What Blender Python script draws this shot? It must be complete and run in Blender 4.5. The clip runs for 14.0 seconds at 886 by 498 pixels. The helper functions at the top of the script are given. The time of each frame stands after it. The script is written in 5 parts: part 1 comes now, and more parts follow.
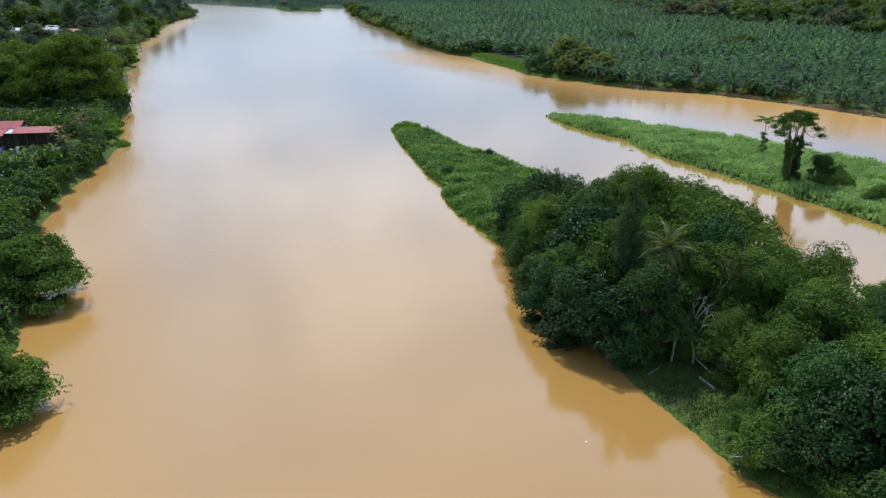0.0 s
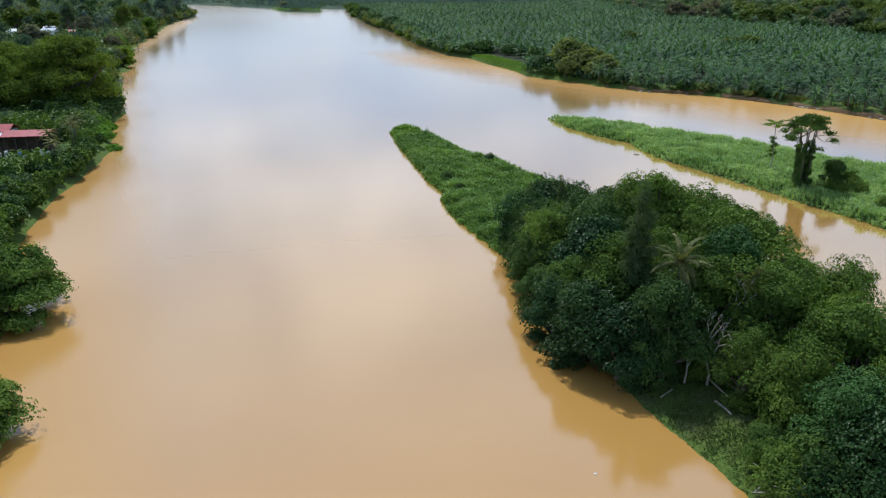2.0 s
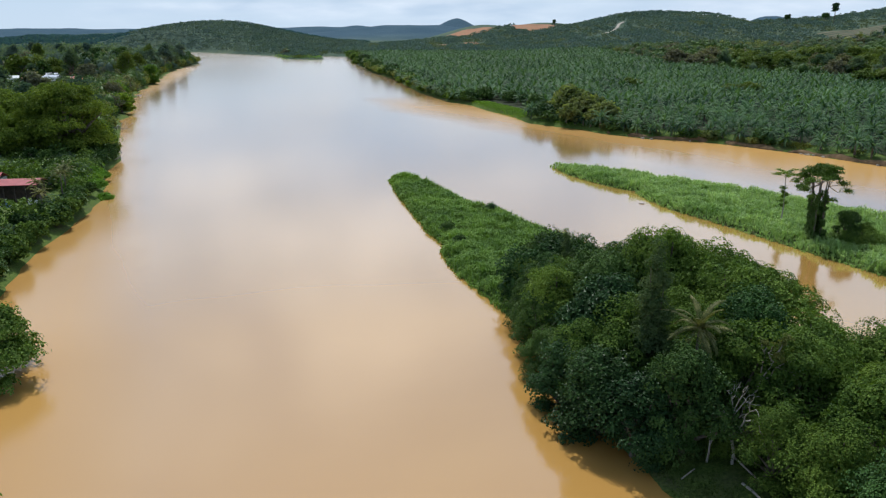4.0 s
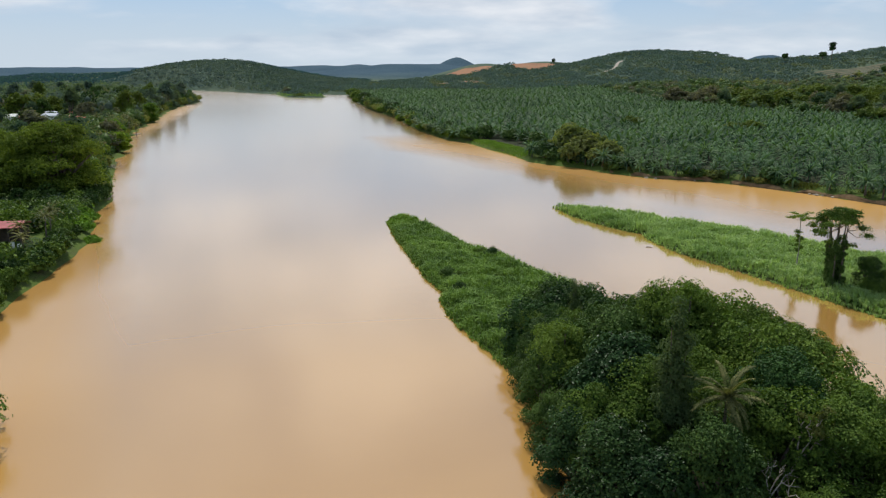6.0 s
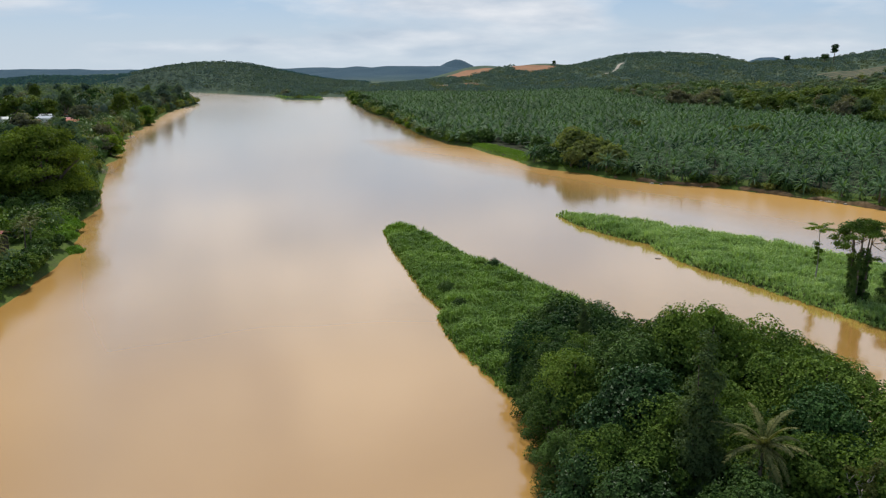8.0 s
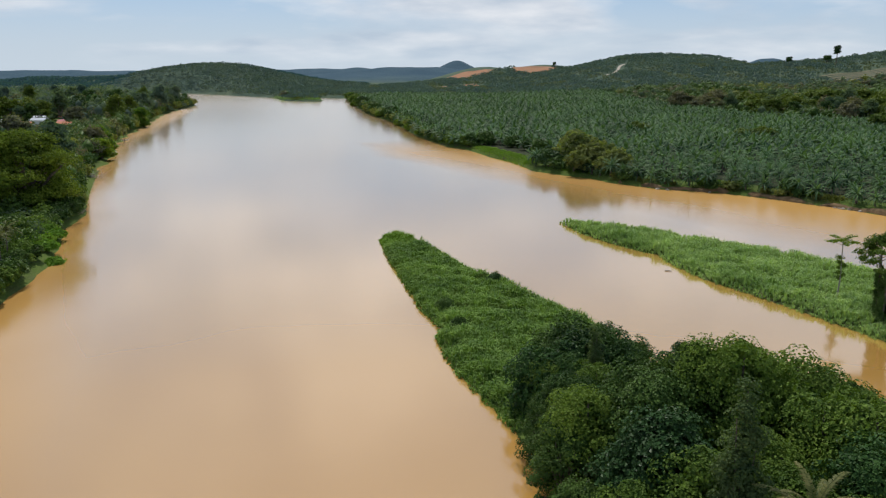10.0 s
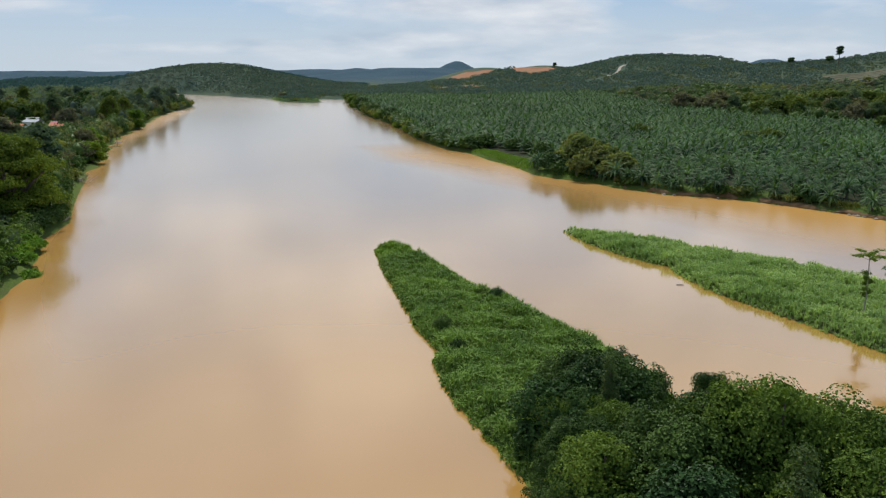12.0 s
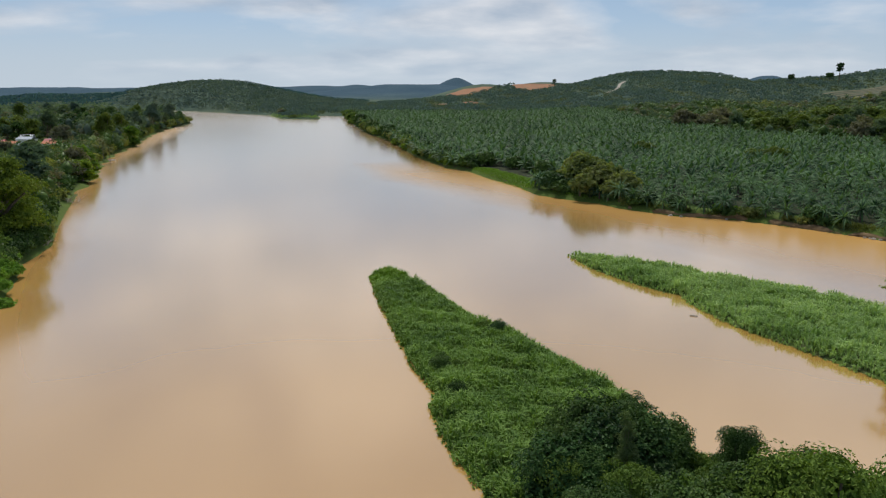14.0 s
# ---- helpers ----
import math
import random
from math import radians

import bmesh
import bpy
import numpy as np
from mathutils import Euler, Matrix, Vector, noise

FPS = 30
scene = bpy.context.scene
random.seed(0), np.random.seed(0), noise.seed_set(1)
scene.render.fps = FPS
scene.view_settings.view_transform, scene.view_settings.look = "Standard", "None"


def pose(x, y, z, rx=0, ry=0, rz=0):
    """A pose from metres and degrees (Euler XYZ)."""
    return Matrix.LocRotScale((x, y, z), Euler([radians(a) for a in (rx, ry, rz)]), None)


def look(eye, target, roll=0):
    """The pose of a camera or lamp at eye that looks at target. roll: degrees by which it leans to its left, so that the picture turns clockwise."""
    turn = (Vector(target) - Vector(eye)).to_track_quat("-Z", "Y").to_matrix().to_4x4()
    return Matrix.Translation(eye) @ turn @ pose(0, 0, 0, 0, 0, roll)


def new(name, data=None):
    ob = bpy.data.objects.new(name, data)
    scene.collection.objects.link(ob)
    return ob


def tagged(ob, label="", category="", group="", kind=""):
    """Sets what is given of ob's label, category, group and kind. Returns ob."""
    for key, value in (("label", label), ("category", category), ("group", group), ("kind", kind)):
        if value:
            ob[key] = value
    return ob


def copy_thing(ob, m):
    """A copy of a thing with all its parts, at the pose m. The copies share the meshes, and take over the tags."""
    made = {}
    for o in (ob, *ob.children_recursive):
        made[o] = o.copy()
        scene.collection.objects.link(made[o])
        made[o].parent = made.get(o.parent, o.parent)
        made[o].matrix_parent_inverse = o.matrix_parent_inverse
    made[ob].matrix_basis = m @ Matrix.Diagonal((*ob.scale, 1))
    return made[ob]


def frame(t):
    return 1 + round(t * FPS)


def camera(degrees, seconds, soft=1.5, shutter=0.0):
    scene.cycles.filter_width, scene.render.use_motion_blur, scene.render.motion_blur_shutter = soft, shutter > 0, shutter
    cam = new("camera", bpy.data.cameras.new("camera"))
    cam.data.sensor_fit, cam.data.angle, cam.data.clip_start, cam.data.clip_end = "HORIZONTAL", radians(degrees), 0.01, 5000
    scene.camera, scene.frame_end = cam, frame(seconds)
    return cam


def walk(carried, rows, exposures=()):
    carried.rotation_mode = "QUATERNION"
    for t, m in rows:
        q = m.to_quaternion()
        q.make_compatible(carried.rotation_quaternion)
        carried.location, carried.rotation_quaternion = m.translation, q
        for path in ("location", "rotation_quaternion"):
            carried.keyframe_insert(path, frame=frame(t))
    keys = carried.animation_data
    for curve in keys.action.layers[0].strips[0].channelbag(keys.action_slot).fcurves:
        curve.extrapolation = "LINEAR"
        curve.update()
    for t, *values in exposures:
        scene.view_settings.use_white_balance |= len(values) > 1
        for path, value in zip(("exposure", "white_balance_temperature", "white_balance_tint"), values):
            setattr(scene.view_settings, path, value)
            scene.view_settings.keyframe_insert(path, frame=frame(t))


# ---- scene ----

# ================= camera and its path =================
cam = camera(62.0, 14.0, soft=1.25)
PATH = [
    (0, (-0.694, -22.618, 45.345), (-0.563, 71.273, 10.930), -0.25),
    (0.5, (-0.655, -21.412, 45.256), (-0.540, 72.482, 10.850), -0.25),
    (1, (-0.614, -20.102, 45.179), (-0.513, 73.806, 10.807), -0.25),
    (1.5, (-0.570, -18.690, 45.114), (-0.483, 75.249, 10.829), -0.25),
    (2, (-0.524, -17.182, 45.060), (-0.449, 76.747, 10.746), -0.24),
    (2.5, (-0.475, -15.582, 45.016), (-0.412, 78.369, 10.763), -0.24),
    (3, (-0.424, -13.894, 44.983), (-0.372, 80.363, 11.582), -0.24),
    (3.5, (-0.370, -12.123, 44.960), (-0.328, 82.923, 13.876), -0.24),
    (4, (-0.314, -10.273, 44.946), (-0.281, 85.512, 16.219), -0.23),
    (4.2, (-0.291, -9.513, 44.942), (-0.261, 86.546, 17.146), -0.23),
    (4.5, (-0.256, -8.350, 44.940), (-0.231, 88.108, 18.558), -0.23),
    (4.8, (-0.220, -7.162, 44.941), (-0.200, 89.627, 19.803), -0.23),
    (5.1, (-0.183, -5.949, 44.945), (-0.167, 91.035, 20.574), -0.23),
    (5.5, (-0.132, -4.297, 44.955), (-0.122, 92.763, 20.884), -0.23),
    (6, (-0.067, -2.177, 44.974), (-0.063, 94.899, 20.966), -0.23),
    (6.5, (0.000, 0.000, 45.000), (0.000, 97.079, 21.005), -0.22),
    (7, (0.069, 2.229, 45.033), (0.066, 99.315, 21.070), -0.22),
    (7.5, (0.141, 4.505, 45.072), (0.135, 101.617, 21.210), -0.22),
    (8, (0.214, 6.825, 45.117), (0.207, 103.962, 21.360), -0.22),
    (10.5, (0.610, 18.919, 45.413), (0.613, 116.095, 21.814), -0.20),
    (11, (0.694, 21.406, 45.484), (0.703, 118.587, 21.908), -0.20),
    (11.5, (0.781, 23.905, 45.557), (0.796, 121.083, 21.970), -0.20),
    (12, (0.869, 26.412, 45.633), (0.892, 123.600, 22.085), -0.20),
    (12.5, (0.959, 28.922, 45.711), (0.992, 126.103, 22.133), -0.20),
    (13, (1.050, 31.432, 45.790), (1.094, 128.682, 22.500), -0.19),
    (13.5, (1.143, 33.936, 45.870), (1.199, 131.394, 23.465), -0.19),
    (14, (1.237, 36.430, 45.950), (1.307, 134.095, 24.467), -0.19),
]
walk(cam, [(t, look(eye, target, roll)) for t, eye, target, roll in PATH],
     exposures=[(0.0, 0.18, 5650, 8), (2.8, 0.20, 5700, 8), (4.4, 0.11, 6050, 9), (6.5, 0.01, 6420, 10), (12.8, -0.08, 6420, 10), (14.0, -0.15, 6400, 10)])

# ================= sky and sun =================
SUN_ELEV, SUN_TURN = radians(57), radians(-14)      # ahead of the flight, a little to the left
world = bpy.data.worlds.new("sky")
scene.world = world
world.use_nodes = True


def nodes_of(tree):
    tree.nodes.clear()

    def add(kind, **settings):
        n = tree.nodes.new(kind)
        for key, value in settings.items():
            n.inputs[key].default_value = value
        return n

    def join(a, b):
        tree.links.new(a, b)

    return add, join


def math_node(add, join, op, a, b=None):
    n = add("ShaderNodeMath")
    n.operation = op
    for k, v in enumerate((a, b)):
        if v is None:
            continue
        if isinstance(v, (int, float)):
            n.inputs[k].default_value = v
        else:
            join(v, n.inputs[k])
    return n.outputs[0]


def ramp_node(add, join, fac, stops):
    n = add("ShaderNodeValToRGB")
    els = n.color_ramp.elements
    while len(els) < len(stops):
        els.new(0.5)
    for e, (p, c) in zip(els, stops):
        e.position = p
        e.color = (*c, 1) if len(c) == 3 else c
    join(fac, n.inputs[0])
    return n.outputs[0]


def mix_node(add, join, fac, a, b, blend="MIX"):
    n = add("ShaderNodeMix")
    n.data_type, n.blend_type = "RGBA", blend
    for sock, v in ((n.inputs[0], fac), (n.inputs[6], a), (n.inputs[7], b)):
        if isinstance(v, (int, float)):
            sock.default_value = v
        elif isinstance(v, tuple):
            sock.default_value = (*v, 1)
        else:
            join(v, sock)
    return n.outputs[2]


def build_sky():
    add, join = nodes_of(world.node_tree)
    out = add("ShaderNodeOutputWorld")
    bg = add("ShaderNodeBackground", Strength=1.0)
    sky = add("ShaderNodeTexSky")
    sky.sky_type, sky.sun_disc, sky.sun_elevation, sky.sun_rotation = "NISHITA", False, SUN_ELEV, SUN_TURN
    sky.altitude, sky.air_density, sky.dust_density, sky.ozone_density = 50.0, 1.0, 1.2, 1.5
    dim = mix_node(add, join, 1.0, sky.outputs[0], (0.10, 0.10, 0.10), "MULTIPLY")
    # broken cloud deck: seen on a flat layer, so that it closes up towards the horizon
    co = add("ShaderNodeTexCoord")
    sep = add("ShaderNodeSeparateXYZ")
    join(co.outputs["Generated"], sep.inputs[0])
    up = math_node(add, join, "ADD", math_node(add, join, "MAXIMUM", sep.outputs[2], 0.0), 0.20)
    flat = add("ShaderNodeCombineXYZ")
    join(math_node(add, join, "DIVIDE", sep.outputs[0], up), flat.inputs[0])
    join(math_node(add, join, "DIVIDE", sep.outputs[1], up), flat.inputs[1])
    flat.inputs[2].default_value = CLOUD_DRIFT
    wide = add("ShaderNodeTexNoise", Scale=0.85, Detail=6.0, Roughness=0.50, Distortion=0.3)
    join(flat.outputs[0], wide.inputs["Vector"])
    fine = add("ShaderNodeTexNoise", Scale=2.1, Detail=6.0, Roughness=0.52)
    join(flat.outputs[0], fine.inputs["Vector"])
    cover = ramp_node(add, join, wide.outputs[0], [(0.43, (0, 0, 0)), (0.58, (1, 1, 1))])
    body = ramp_node(add, join, fine.outputs[0], [(0.34, (0.42, 0.51, 0.63)), (0.66, (0.84, 0.85, 0.88))])
    haze = ramp_node(add, join, sep.outputs[2], [(0.0, (0.50, 0.62, 0.76)), (0.08, (0.34, 0.52, 0.76)), (0.16, (0.32, 0.46, 0.66)), (0.35, (0.25, 0.38, 0.58))])
    air = mix_node(add, join, 0.75, dim, haze)
    veil = ramp_node(add, join, sep.outputs[2], [(0.0, (1.0,) * 3), (0.05, (0.50,) * 3), (0.12, (0.0,) * 3)])
    deck = mix_node(add, join, cover, air, body)
    join(mix_node(add, join, math_node(add, join, "MULTIPLY", veil, 0.75), deck, (0.60, 0.69, 0.77)), bg.inputs[0])
    join(bg.outputs[0], out.inputs[0])


CLOUD_DRIFT = 1.4
build_sky()
sun = new("sun", bpy.data.lights.new("sun", "SUN"))
sun.data.energy, sun.data.angle, sun.data.color = 3.6, radians(0.6), (1.0, 0.95, 0.86)
toward = Vector((math.sin(SUN_TURN) * math.cos(SUN_ELEV), math.cos(SUN_TURN) * math.cos(SUN_ELEV), math.sin(SUN_ELEV)))
sun.matrix_world = look(toward * 300, (0, 0, 0))


# ================= materials =================
def material(name):
    m = bpy.data.materials.new(name)
    m.use_nodes = True
    add, join = nodes_of(m.node_tree)
    return m, add, join, add("ShaderNodeOutputMaterial")


def leaf_material(name, dark, light, gloss=0.55, through_light=0.26, patch=0.12, sheen=0.07, each=0.25, leafy=0.28, clumps=0.55):
    """Foliage: each leaf, each tree and each patch of ground has its own tone; some light comes through."""
    m, add, join, out = material(name)
    geo, info = add("ShaderNodeNewGeometry"), add("ShaderNodeObjectInfo")
    n = add("ShaderNodeTexNoise", Scale=patch, Detail=3.0)
    join(geo.outputs["Position"], n.inputs["Vector"])
    a = math_node(add, join, "MULTIPLY", geo.outputs["Random Per Island"], leafy)
    b = math_node(add, join, "MULTIPLY", info.outputs["Random"], each)
    clump = add("ShaderNodeTexNoise", Scale=clumps, Detail=2.0)
    join(geo.outputs["Position"], clump.inputs["Vector"])
    c = math_node(add, join, "SUBTRACT", math_node(add, join, "ADD", math_node(add, join, "MULTIPLY", n.outputs[0], 0.55), math_node(add, join, "MULTIPLY", clump.outputs[0], 0.45)), 0.5)
    c = math_node(add, join, "MULTIPLY_ADD", c, 2.0)
    c.node.inputs[2].default_value = 0.525 - each / 2 - leafy / 2
    f = math_node(add, join, "ADD", math_node(add, join, "ADD", a, b), c)
    col = ramp_node(add, join, f, [(0.05, dark), (0.9, light)])
    kin = math_node(add, join, "FRACT", math_node(add, join, "MULTIPLY", info.outputs["Random"], 13.7))
    tint = ramp_node(add, join, kin, [(0.0, (0.80, 0.95, 1.08)), (0.5, (1.0, 1.0, 1.0)), (1.0, (1.08, 1.05, 0.85))])
    col = mix_node(add, join, min(1.0, each * 2), col, mix_node(add, join, 1.0, col, tint, "MULTIPLY"))
    p = add("ShaderNodeBsdfPrincipled", Roughness=gloss)
    p.inputs["Specular IOR Level"].default_value = sheen
    tr = add("ShaderNodeBsdfTranslucent")
    join(col, p.inputs["Base Color"])
    join(mix_node(add, join, 1.0, col, (1.15, 1.25, 0.5), "MULTIPLY"), tr.inputs[0])
    mx = add("ShaderNodeMixShader", Fac=through_light)
    join(p.outputs[0], mx.inputs[1]), join(tr.outputs[0], mx.inputs[2]), join(mx.outputs[0], out.inputs[0])
    return m


def surface_material(name, colours, scale=2.0, rough=0.8, bump=0.3, metal=0.0, fine=14.0):
    """A plain surface with tone at two scales and a little relief."""
    m, add, join, out = material(name)
    geo = add("ShaderNodeNewGeometry")
    big, small = add("ShaderNodeTexNoise", Scale=scale, Detail=5.0), add("ShaderNodeTexNoise", Scale=scale * fine, Detail=4.0)
    for n in (big, small):
        join(geo.outputs["Position"], n.inputs["Vector"])
    f = math_node(add, join, "ADD", math_node(add, join, "MULTIPLY", big.outputs[0], 0.65), math_node(add, join, "MULTIPLY", small.outputs[0], 0.35))
    k = len(colours) - 1
    col = ramp_node(add, join, f, [(0.32 + 0.36 * i / k, c) for i, c in enumerate(colours)])
    p = add("ShaderNodeBsdfPrincipled", Roughness=rough, Metallic=metal)
    p.inputs["Specular IOR Level"].default_value = 0.1 if rough > 0.9 else 0.4
    bp = add("ShaderNodeBump", Strength=bump, Distance=0.05)
    join(col, p.inputs["Base Color"]), join(small.outputs[0], bp.inputs["Height"]), join(bp.outputs[0], p.inputs["Normal"])
    join(p.outputs[0], out.inputs[0])
    return m


def water_material():
    """Silty river: opaque brown body under a glossy skin with long soft ripples; the skin mirrors more at flat angles."""
    m, add, join, out = material("silty_water")
    geo = add("ShaderNodeNewGeometry")
    silt = add("ShaderNodeTexNoise", Scale=0.012, Detail=4.0, Distortion=0.8)
    join(geo.outputs["Position"], silt.inputs["Vector"])
    col = ramp_node(add, join, silt.outputs[0], [(0.3, (0.410, 0.220, 0.053)), (0.7, (0.475, 0.260, 0.068))])
    h = None
    for scale, weight in ((0.35, 1.0), (1.6, 0.35), (6.0, 0.10)):
        n = add("ShaderNodeTexNoise", Scale=scale, Detail=3.0)
        join(geo.outputs["Position"], n.inputs["Vector"])
        one = math_node(add, join, "MULTIPLY", n.outputs[0], weight)
        h = one if h is None else math_node(add, join, "ADD", h, one)
    bp = add("ShaderNodeBump", Strength=0.06, Distance=0.25)
    join(h, bp.inputs["Height"])
    body, skin = add("ShaderNodeBsdfDiffuse"), add("ShaderNodeBsdfGlossy", Roughness=0.10, Color=(1.0, 0.955, 0.905, 1))
    join(col, body.inputs[0]), join(bp.outputs[0], skin.inputs["Normal"])
    weight = add("ShaderNodeLayerWeight")
    gloss = ramp_node(add, join, weight.outputs["Facing"], [(0.0, (0.05,) * 3), (0.38, (0.20,) * 3), (0.62, (0.36,) * 3), (0.85, (0.74,) * 3), (1.0, (0.92,) * 3)])
    sep = add("ShaderNodeSeparateXYZ")
    join(geo.outputs["Position"], sep.inputs[0])
    # bank-tree reflections put into the gloss weight: skin mirrors less along both banks
    bank = None
    for ax, ay, c in ((0.85, 0.525, 247.0), (0.97, 0.23, 118.0), (0.0, -0.35, -118.0)):
        s = math_node(add, join, "ADD", math_node(add, join, "MULTIPLY", sep.outputs[0], -ax), math_node(add, join, "MULTIPLY", sep.outputs[1], -ay))
        s = math_node(add, join, "ADD", s, c)
        bank = s if bank is None else math_node(add, join, "MAXIMUM", bank, s)
    left = math_node(add, join, "MULTIPLY", math_node(add, join, "SUBTRACT", sep.outputs[1], 820.0), 0.5)
    near = None
    for ax, ay, c in ((1.69, 0.63, 78.0), (1.75, 0.41, 198.0)):
        s = math_node(add, join, "ADD", math_node(add, join, "MULTIPLY", sep.outputs[0], ax), math_node(add, join, "MULTIPLY", sep.outputs[1], ay))
        s = math_node(add, join, "ADD", s, c)
        near = s if near is None else math_node(add, join, "MINIMUM", near, s)
    near = math_node(add, join, "MAXIMUM", near, 38.0)
    bank = math_node(add, join, "MINIMUM", bank, math_node(add, join, "MAXIMUM", near, left))
    bank = math_node(add, join, "ADD", bank, math_node(add, join, "MULTIPLY", silt.outputs[0], 26.0))
    mirror_by_bank = ramp_node(add, join, math_node(add, join, "DIVIDE", bank, 130.0), [(0.10, (0.24,) * 3), (0.34, (0.52,) * 3), (0.56, (1.0,) * 3)])
    rough = ramp_node(add, join, mirror_by_bank, [(0.30, (0.24,) * 3), (1.0, (0.10,) * 3)])
    wind = add("ShaderNodeMapRange")                 # the far reach lies open to the wind
    wind.inputs[1].default_value, wind.inputs[2].default_value, wind.inputs[4].default_value = 350.0, 1000.0, 0.07
    join(sep.outputs[1], wind.inputs[0])
    join(math_node(add, join, "ADD", rough, wind.outputs[0]), skin.inputs["Roughness"])
    gloss = math_node(add, join, "MULTIPLY", gloss, mirror_by_bank)
    mx = add("ShaderNodeMixShader")
    join(gloss, mx.inputs[0]), join(body.outputs[0], mx.inputs[1]), join(skin.outputs[0], mx.inputs[2]), join(mx.outputs[0], out.inputs[0])
    return m


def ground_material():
    """Soil with grass and litter near the river; the low forest cover of the hills farther off, tinted with haze."""
    m, add, join, out = material("grassy_soil")
    geo = add("ShaderNodeNewGeometry")
    big, mid, small, wide, tops = (add("ShaderNodeTexNoise", Scale=s, Detail=d) for s, d in ((0.02, 5.0), (0.25, 5.0), (3.0, 5.0), (0.006, 4.0), (0.11, 3.0)))
    for n in (big, mid, small, wide, tops):
        join(geo.outputs["Position"], n.inputs["Vector"])
    grass = ramp_node(add, join, small.outputs[0], [(0.3, (0.045, 0.078, 0.014)), (0.7, (0.105, 0.145, 0.030))])
    soil = ramp_node(add, join, small.outputs[0], [(0.3, (0.045, 0.050, 0.024)), (0.7, (0.10, 0.090, 0.048))])
    f = math_node(add, join, "ADD", math_node(add, join, "MULTIPLY", big.outputs[0], 0.5), math_node(add, join, "MULTIPLY", mid.outputs[0], 0.5))
    mask = ramp_node(add, join, f, [(0.52, (0, 0, 0)), (0.66, (1, 1, 1))])
    near = mix_node(add, join, mask, grass, soil)
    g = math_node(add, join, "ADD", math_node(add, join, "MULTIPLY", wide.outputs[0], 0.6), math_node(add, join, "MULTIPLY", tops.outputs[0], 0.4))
    # distance haze put into the colours: paler cover, then bluer far ground
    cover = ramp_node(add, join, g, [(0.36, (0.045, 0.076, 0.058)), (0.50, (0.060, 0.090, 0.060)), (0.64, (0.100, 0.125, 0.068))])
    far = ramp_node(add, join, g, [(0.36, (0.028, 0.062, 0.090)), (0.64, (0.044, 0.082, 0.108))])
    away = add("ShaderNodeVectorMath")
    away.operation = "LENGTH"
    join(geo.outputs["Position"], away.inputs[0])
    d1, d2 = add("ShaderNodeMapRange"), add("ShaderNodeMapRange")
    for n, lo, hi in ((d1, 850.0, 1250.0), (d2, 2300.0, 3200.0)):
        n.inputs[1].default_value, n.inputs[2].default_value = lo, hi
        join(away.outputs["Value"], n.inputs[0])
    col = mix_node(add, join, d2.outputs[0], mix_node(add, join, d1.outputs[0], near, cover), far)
    p = add("ShaderNodeBsdfPrincipled", Roughness=0.95)
    p.inputs["Specular IOR Level"].default_value = 0.1
    bp, bp2 = add("ShaderNodeBump", Strength=0.6, Distance=0.15), add("ShaderNodeBump", Strength=0.8, Distance=3.0)
    join(small.outputs[0], bp.inputs["Height"]), join(math_node(add, join, "MULTIPLY", tops.outputs[0], d1.outputs[0]), bp2.inputs["Height"])
    join(bp.outputs[0], bp2.inputs["Normal"]), join(bp2.outputs[0], p.inputs["Normal"])
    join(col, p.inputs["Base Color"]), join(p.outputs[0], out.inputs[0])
    return m


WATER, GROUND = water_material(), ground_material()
LEAF_DARK = leaf_material("leaf_deep_green", (0.009, 0.029, 0.007), (0.086, 0.146, 0.032), through_light=0.14, gloss=0.5, sheen=0.09, each=0.5)
LEAF_MID = leaf_material("leaf_mid_green", (0.016, 0.046, 0.009), (0.168, 0.244, 0.040), through_light=0.24, each=0.14)
LEAF_GLOSSY = leaf_material("leaf_glossy_green", (0.005, 0.018, 0.005), (0.046, 0.090, 0.024), through_light=0.08, gloss=0.40, sheen=0.10, each=0.3)
LEAF_FEATHER = leaf_material("casuarina_grey_green", (0.024, 0.050, 0.018), (0.130, 0.170, 0.060), through_light=0.35, each=0.2)
LEAF_LIME = leaf_material("leaf_lime_green", (0.042, 0.092, 0.012), (0.190, 0.270, 0.034), through_light=0.45, each=0.4)
LEAF_RAIN = leaf_material("rain_tree_yellow_green", (0.014, 0.040, 0.008), (0.215, 0.280, 0.038), through_light=0.30, patch=0.09)
LEAF_OLIVE = leaf_material("leaf_olive_green", (0.070, 0.088, 0.026), (0.250, 0.265, 0.085), through_light=0.45, each=0.4)
LEAF_DRY = leaf_material("leaf_dry_brown", (0.085, 0.085, 0.055), (0.190, 0.180, 0.115), through_light=0.40)
LEAF_OIL = leaf_material("oil_palm_green", (0.007, 0.030, 0.015), (0.134, 0.222, 0.092), gloss=0.5, patch=0.03, sheen=0.07, leafy=0.5)
LEAF_COCO = leaf_material("coconut_frond_olive", (0.040, 0.060, 0.014), (0.300, 0.270, 0.105), gloss=0.45)
REED = leaf_material("reed_green", (0.026, 0.074, 0.017), (0.205, 0.315, 0.066), gloss=0.5, through_light=0.32, patch=0.09, leafy=0.42, clumps=0.4)
REED_PALE = leaf_material("pale_reed_green", (0.120, 0.220, 0.060), (0.400, 0.520, 0.210), gloss=0.5, through_light=0.42, patch=0.07)
SHORT_GRASS = leaf_material("short_grass_green", (0.022, 0.048, 0.012), (0.100, 0.135, 0.034), patch=0.25)
REED_LIME = leaf_material("creeper_lime_green", (0.085, 0.175, 0.015), (0.200, 0.320, 0.038), patch=0.2)
WOOD_LIME = leaf_material("woodland_yellow_green", (0.045, 0.075, 0.014), (0.150, 0.190, 0.035))
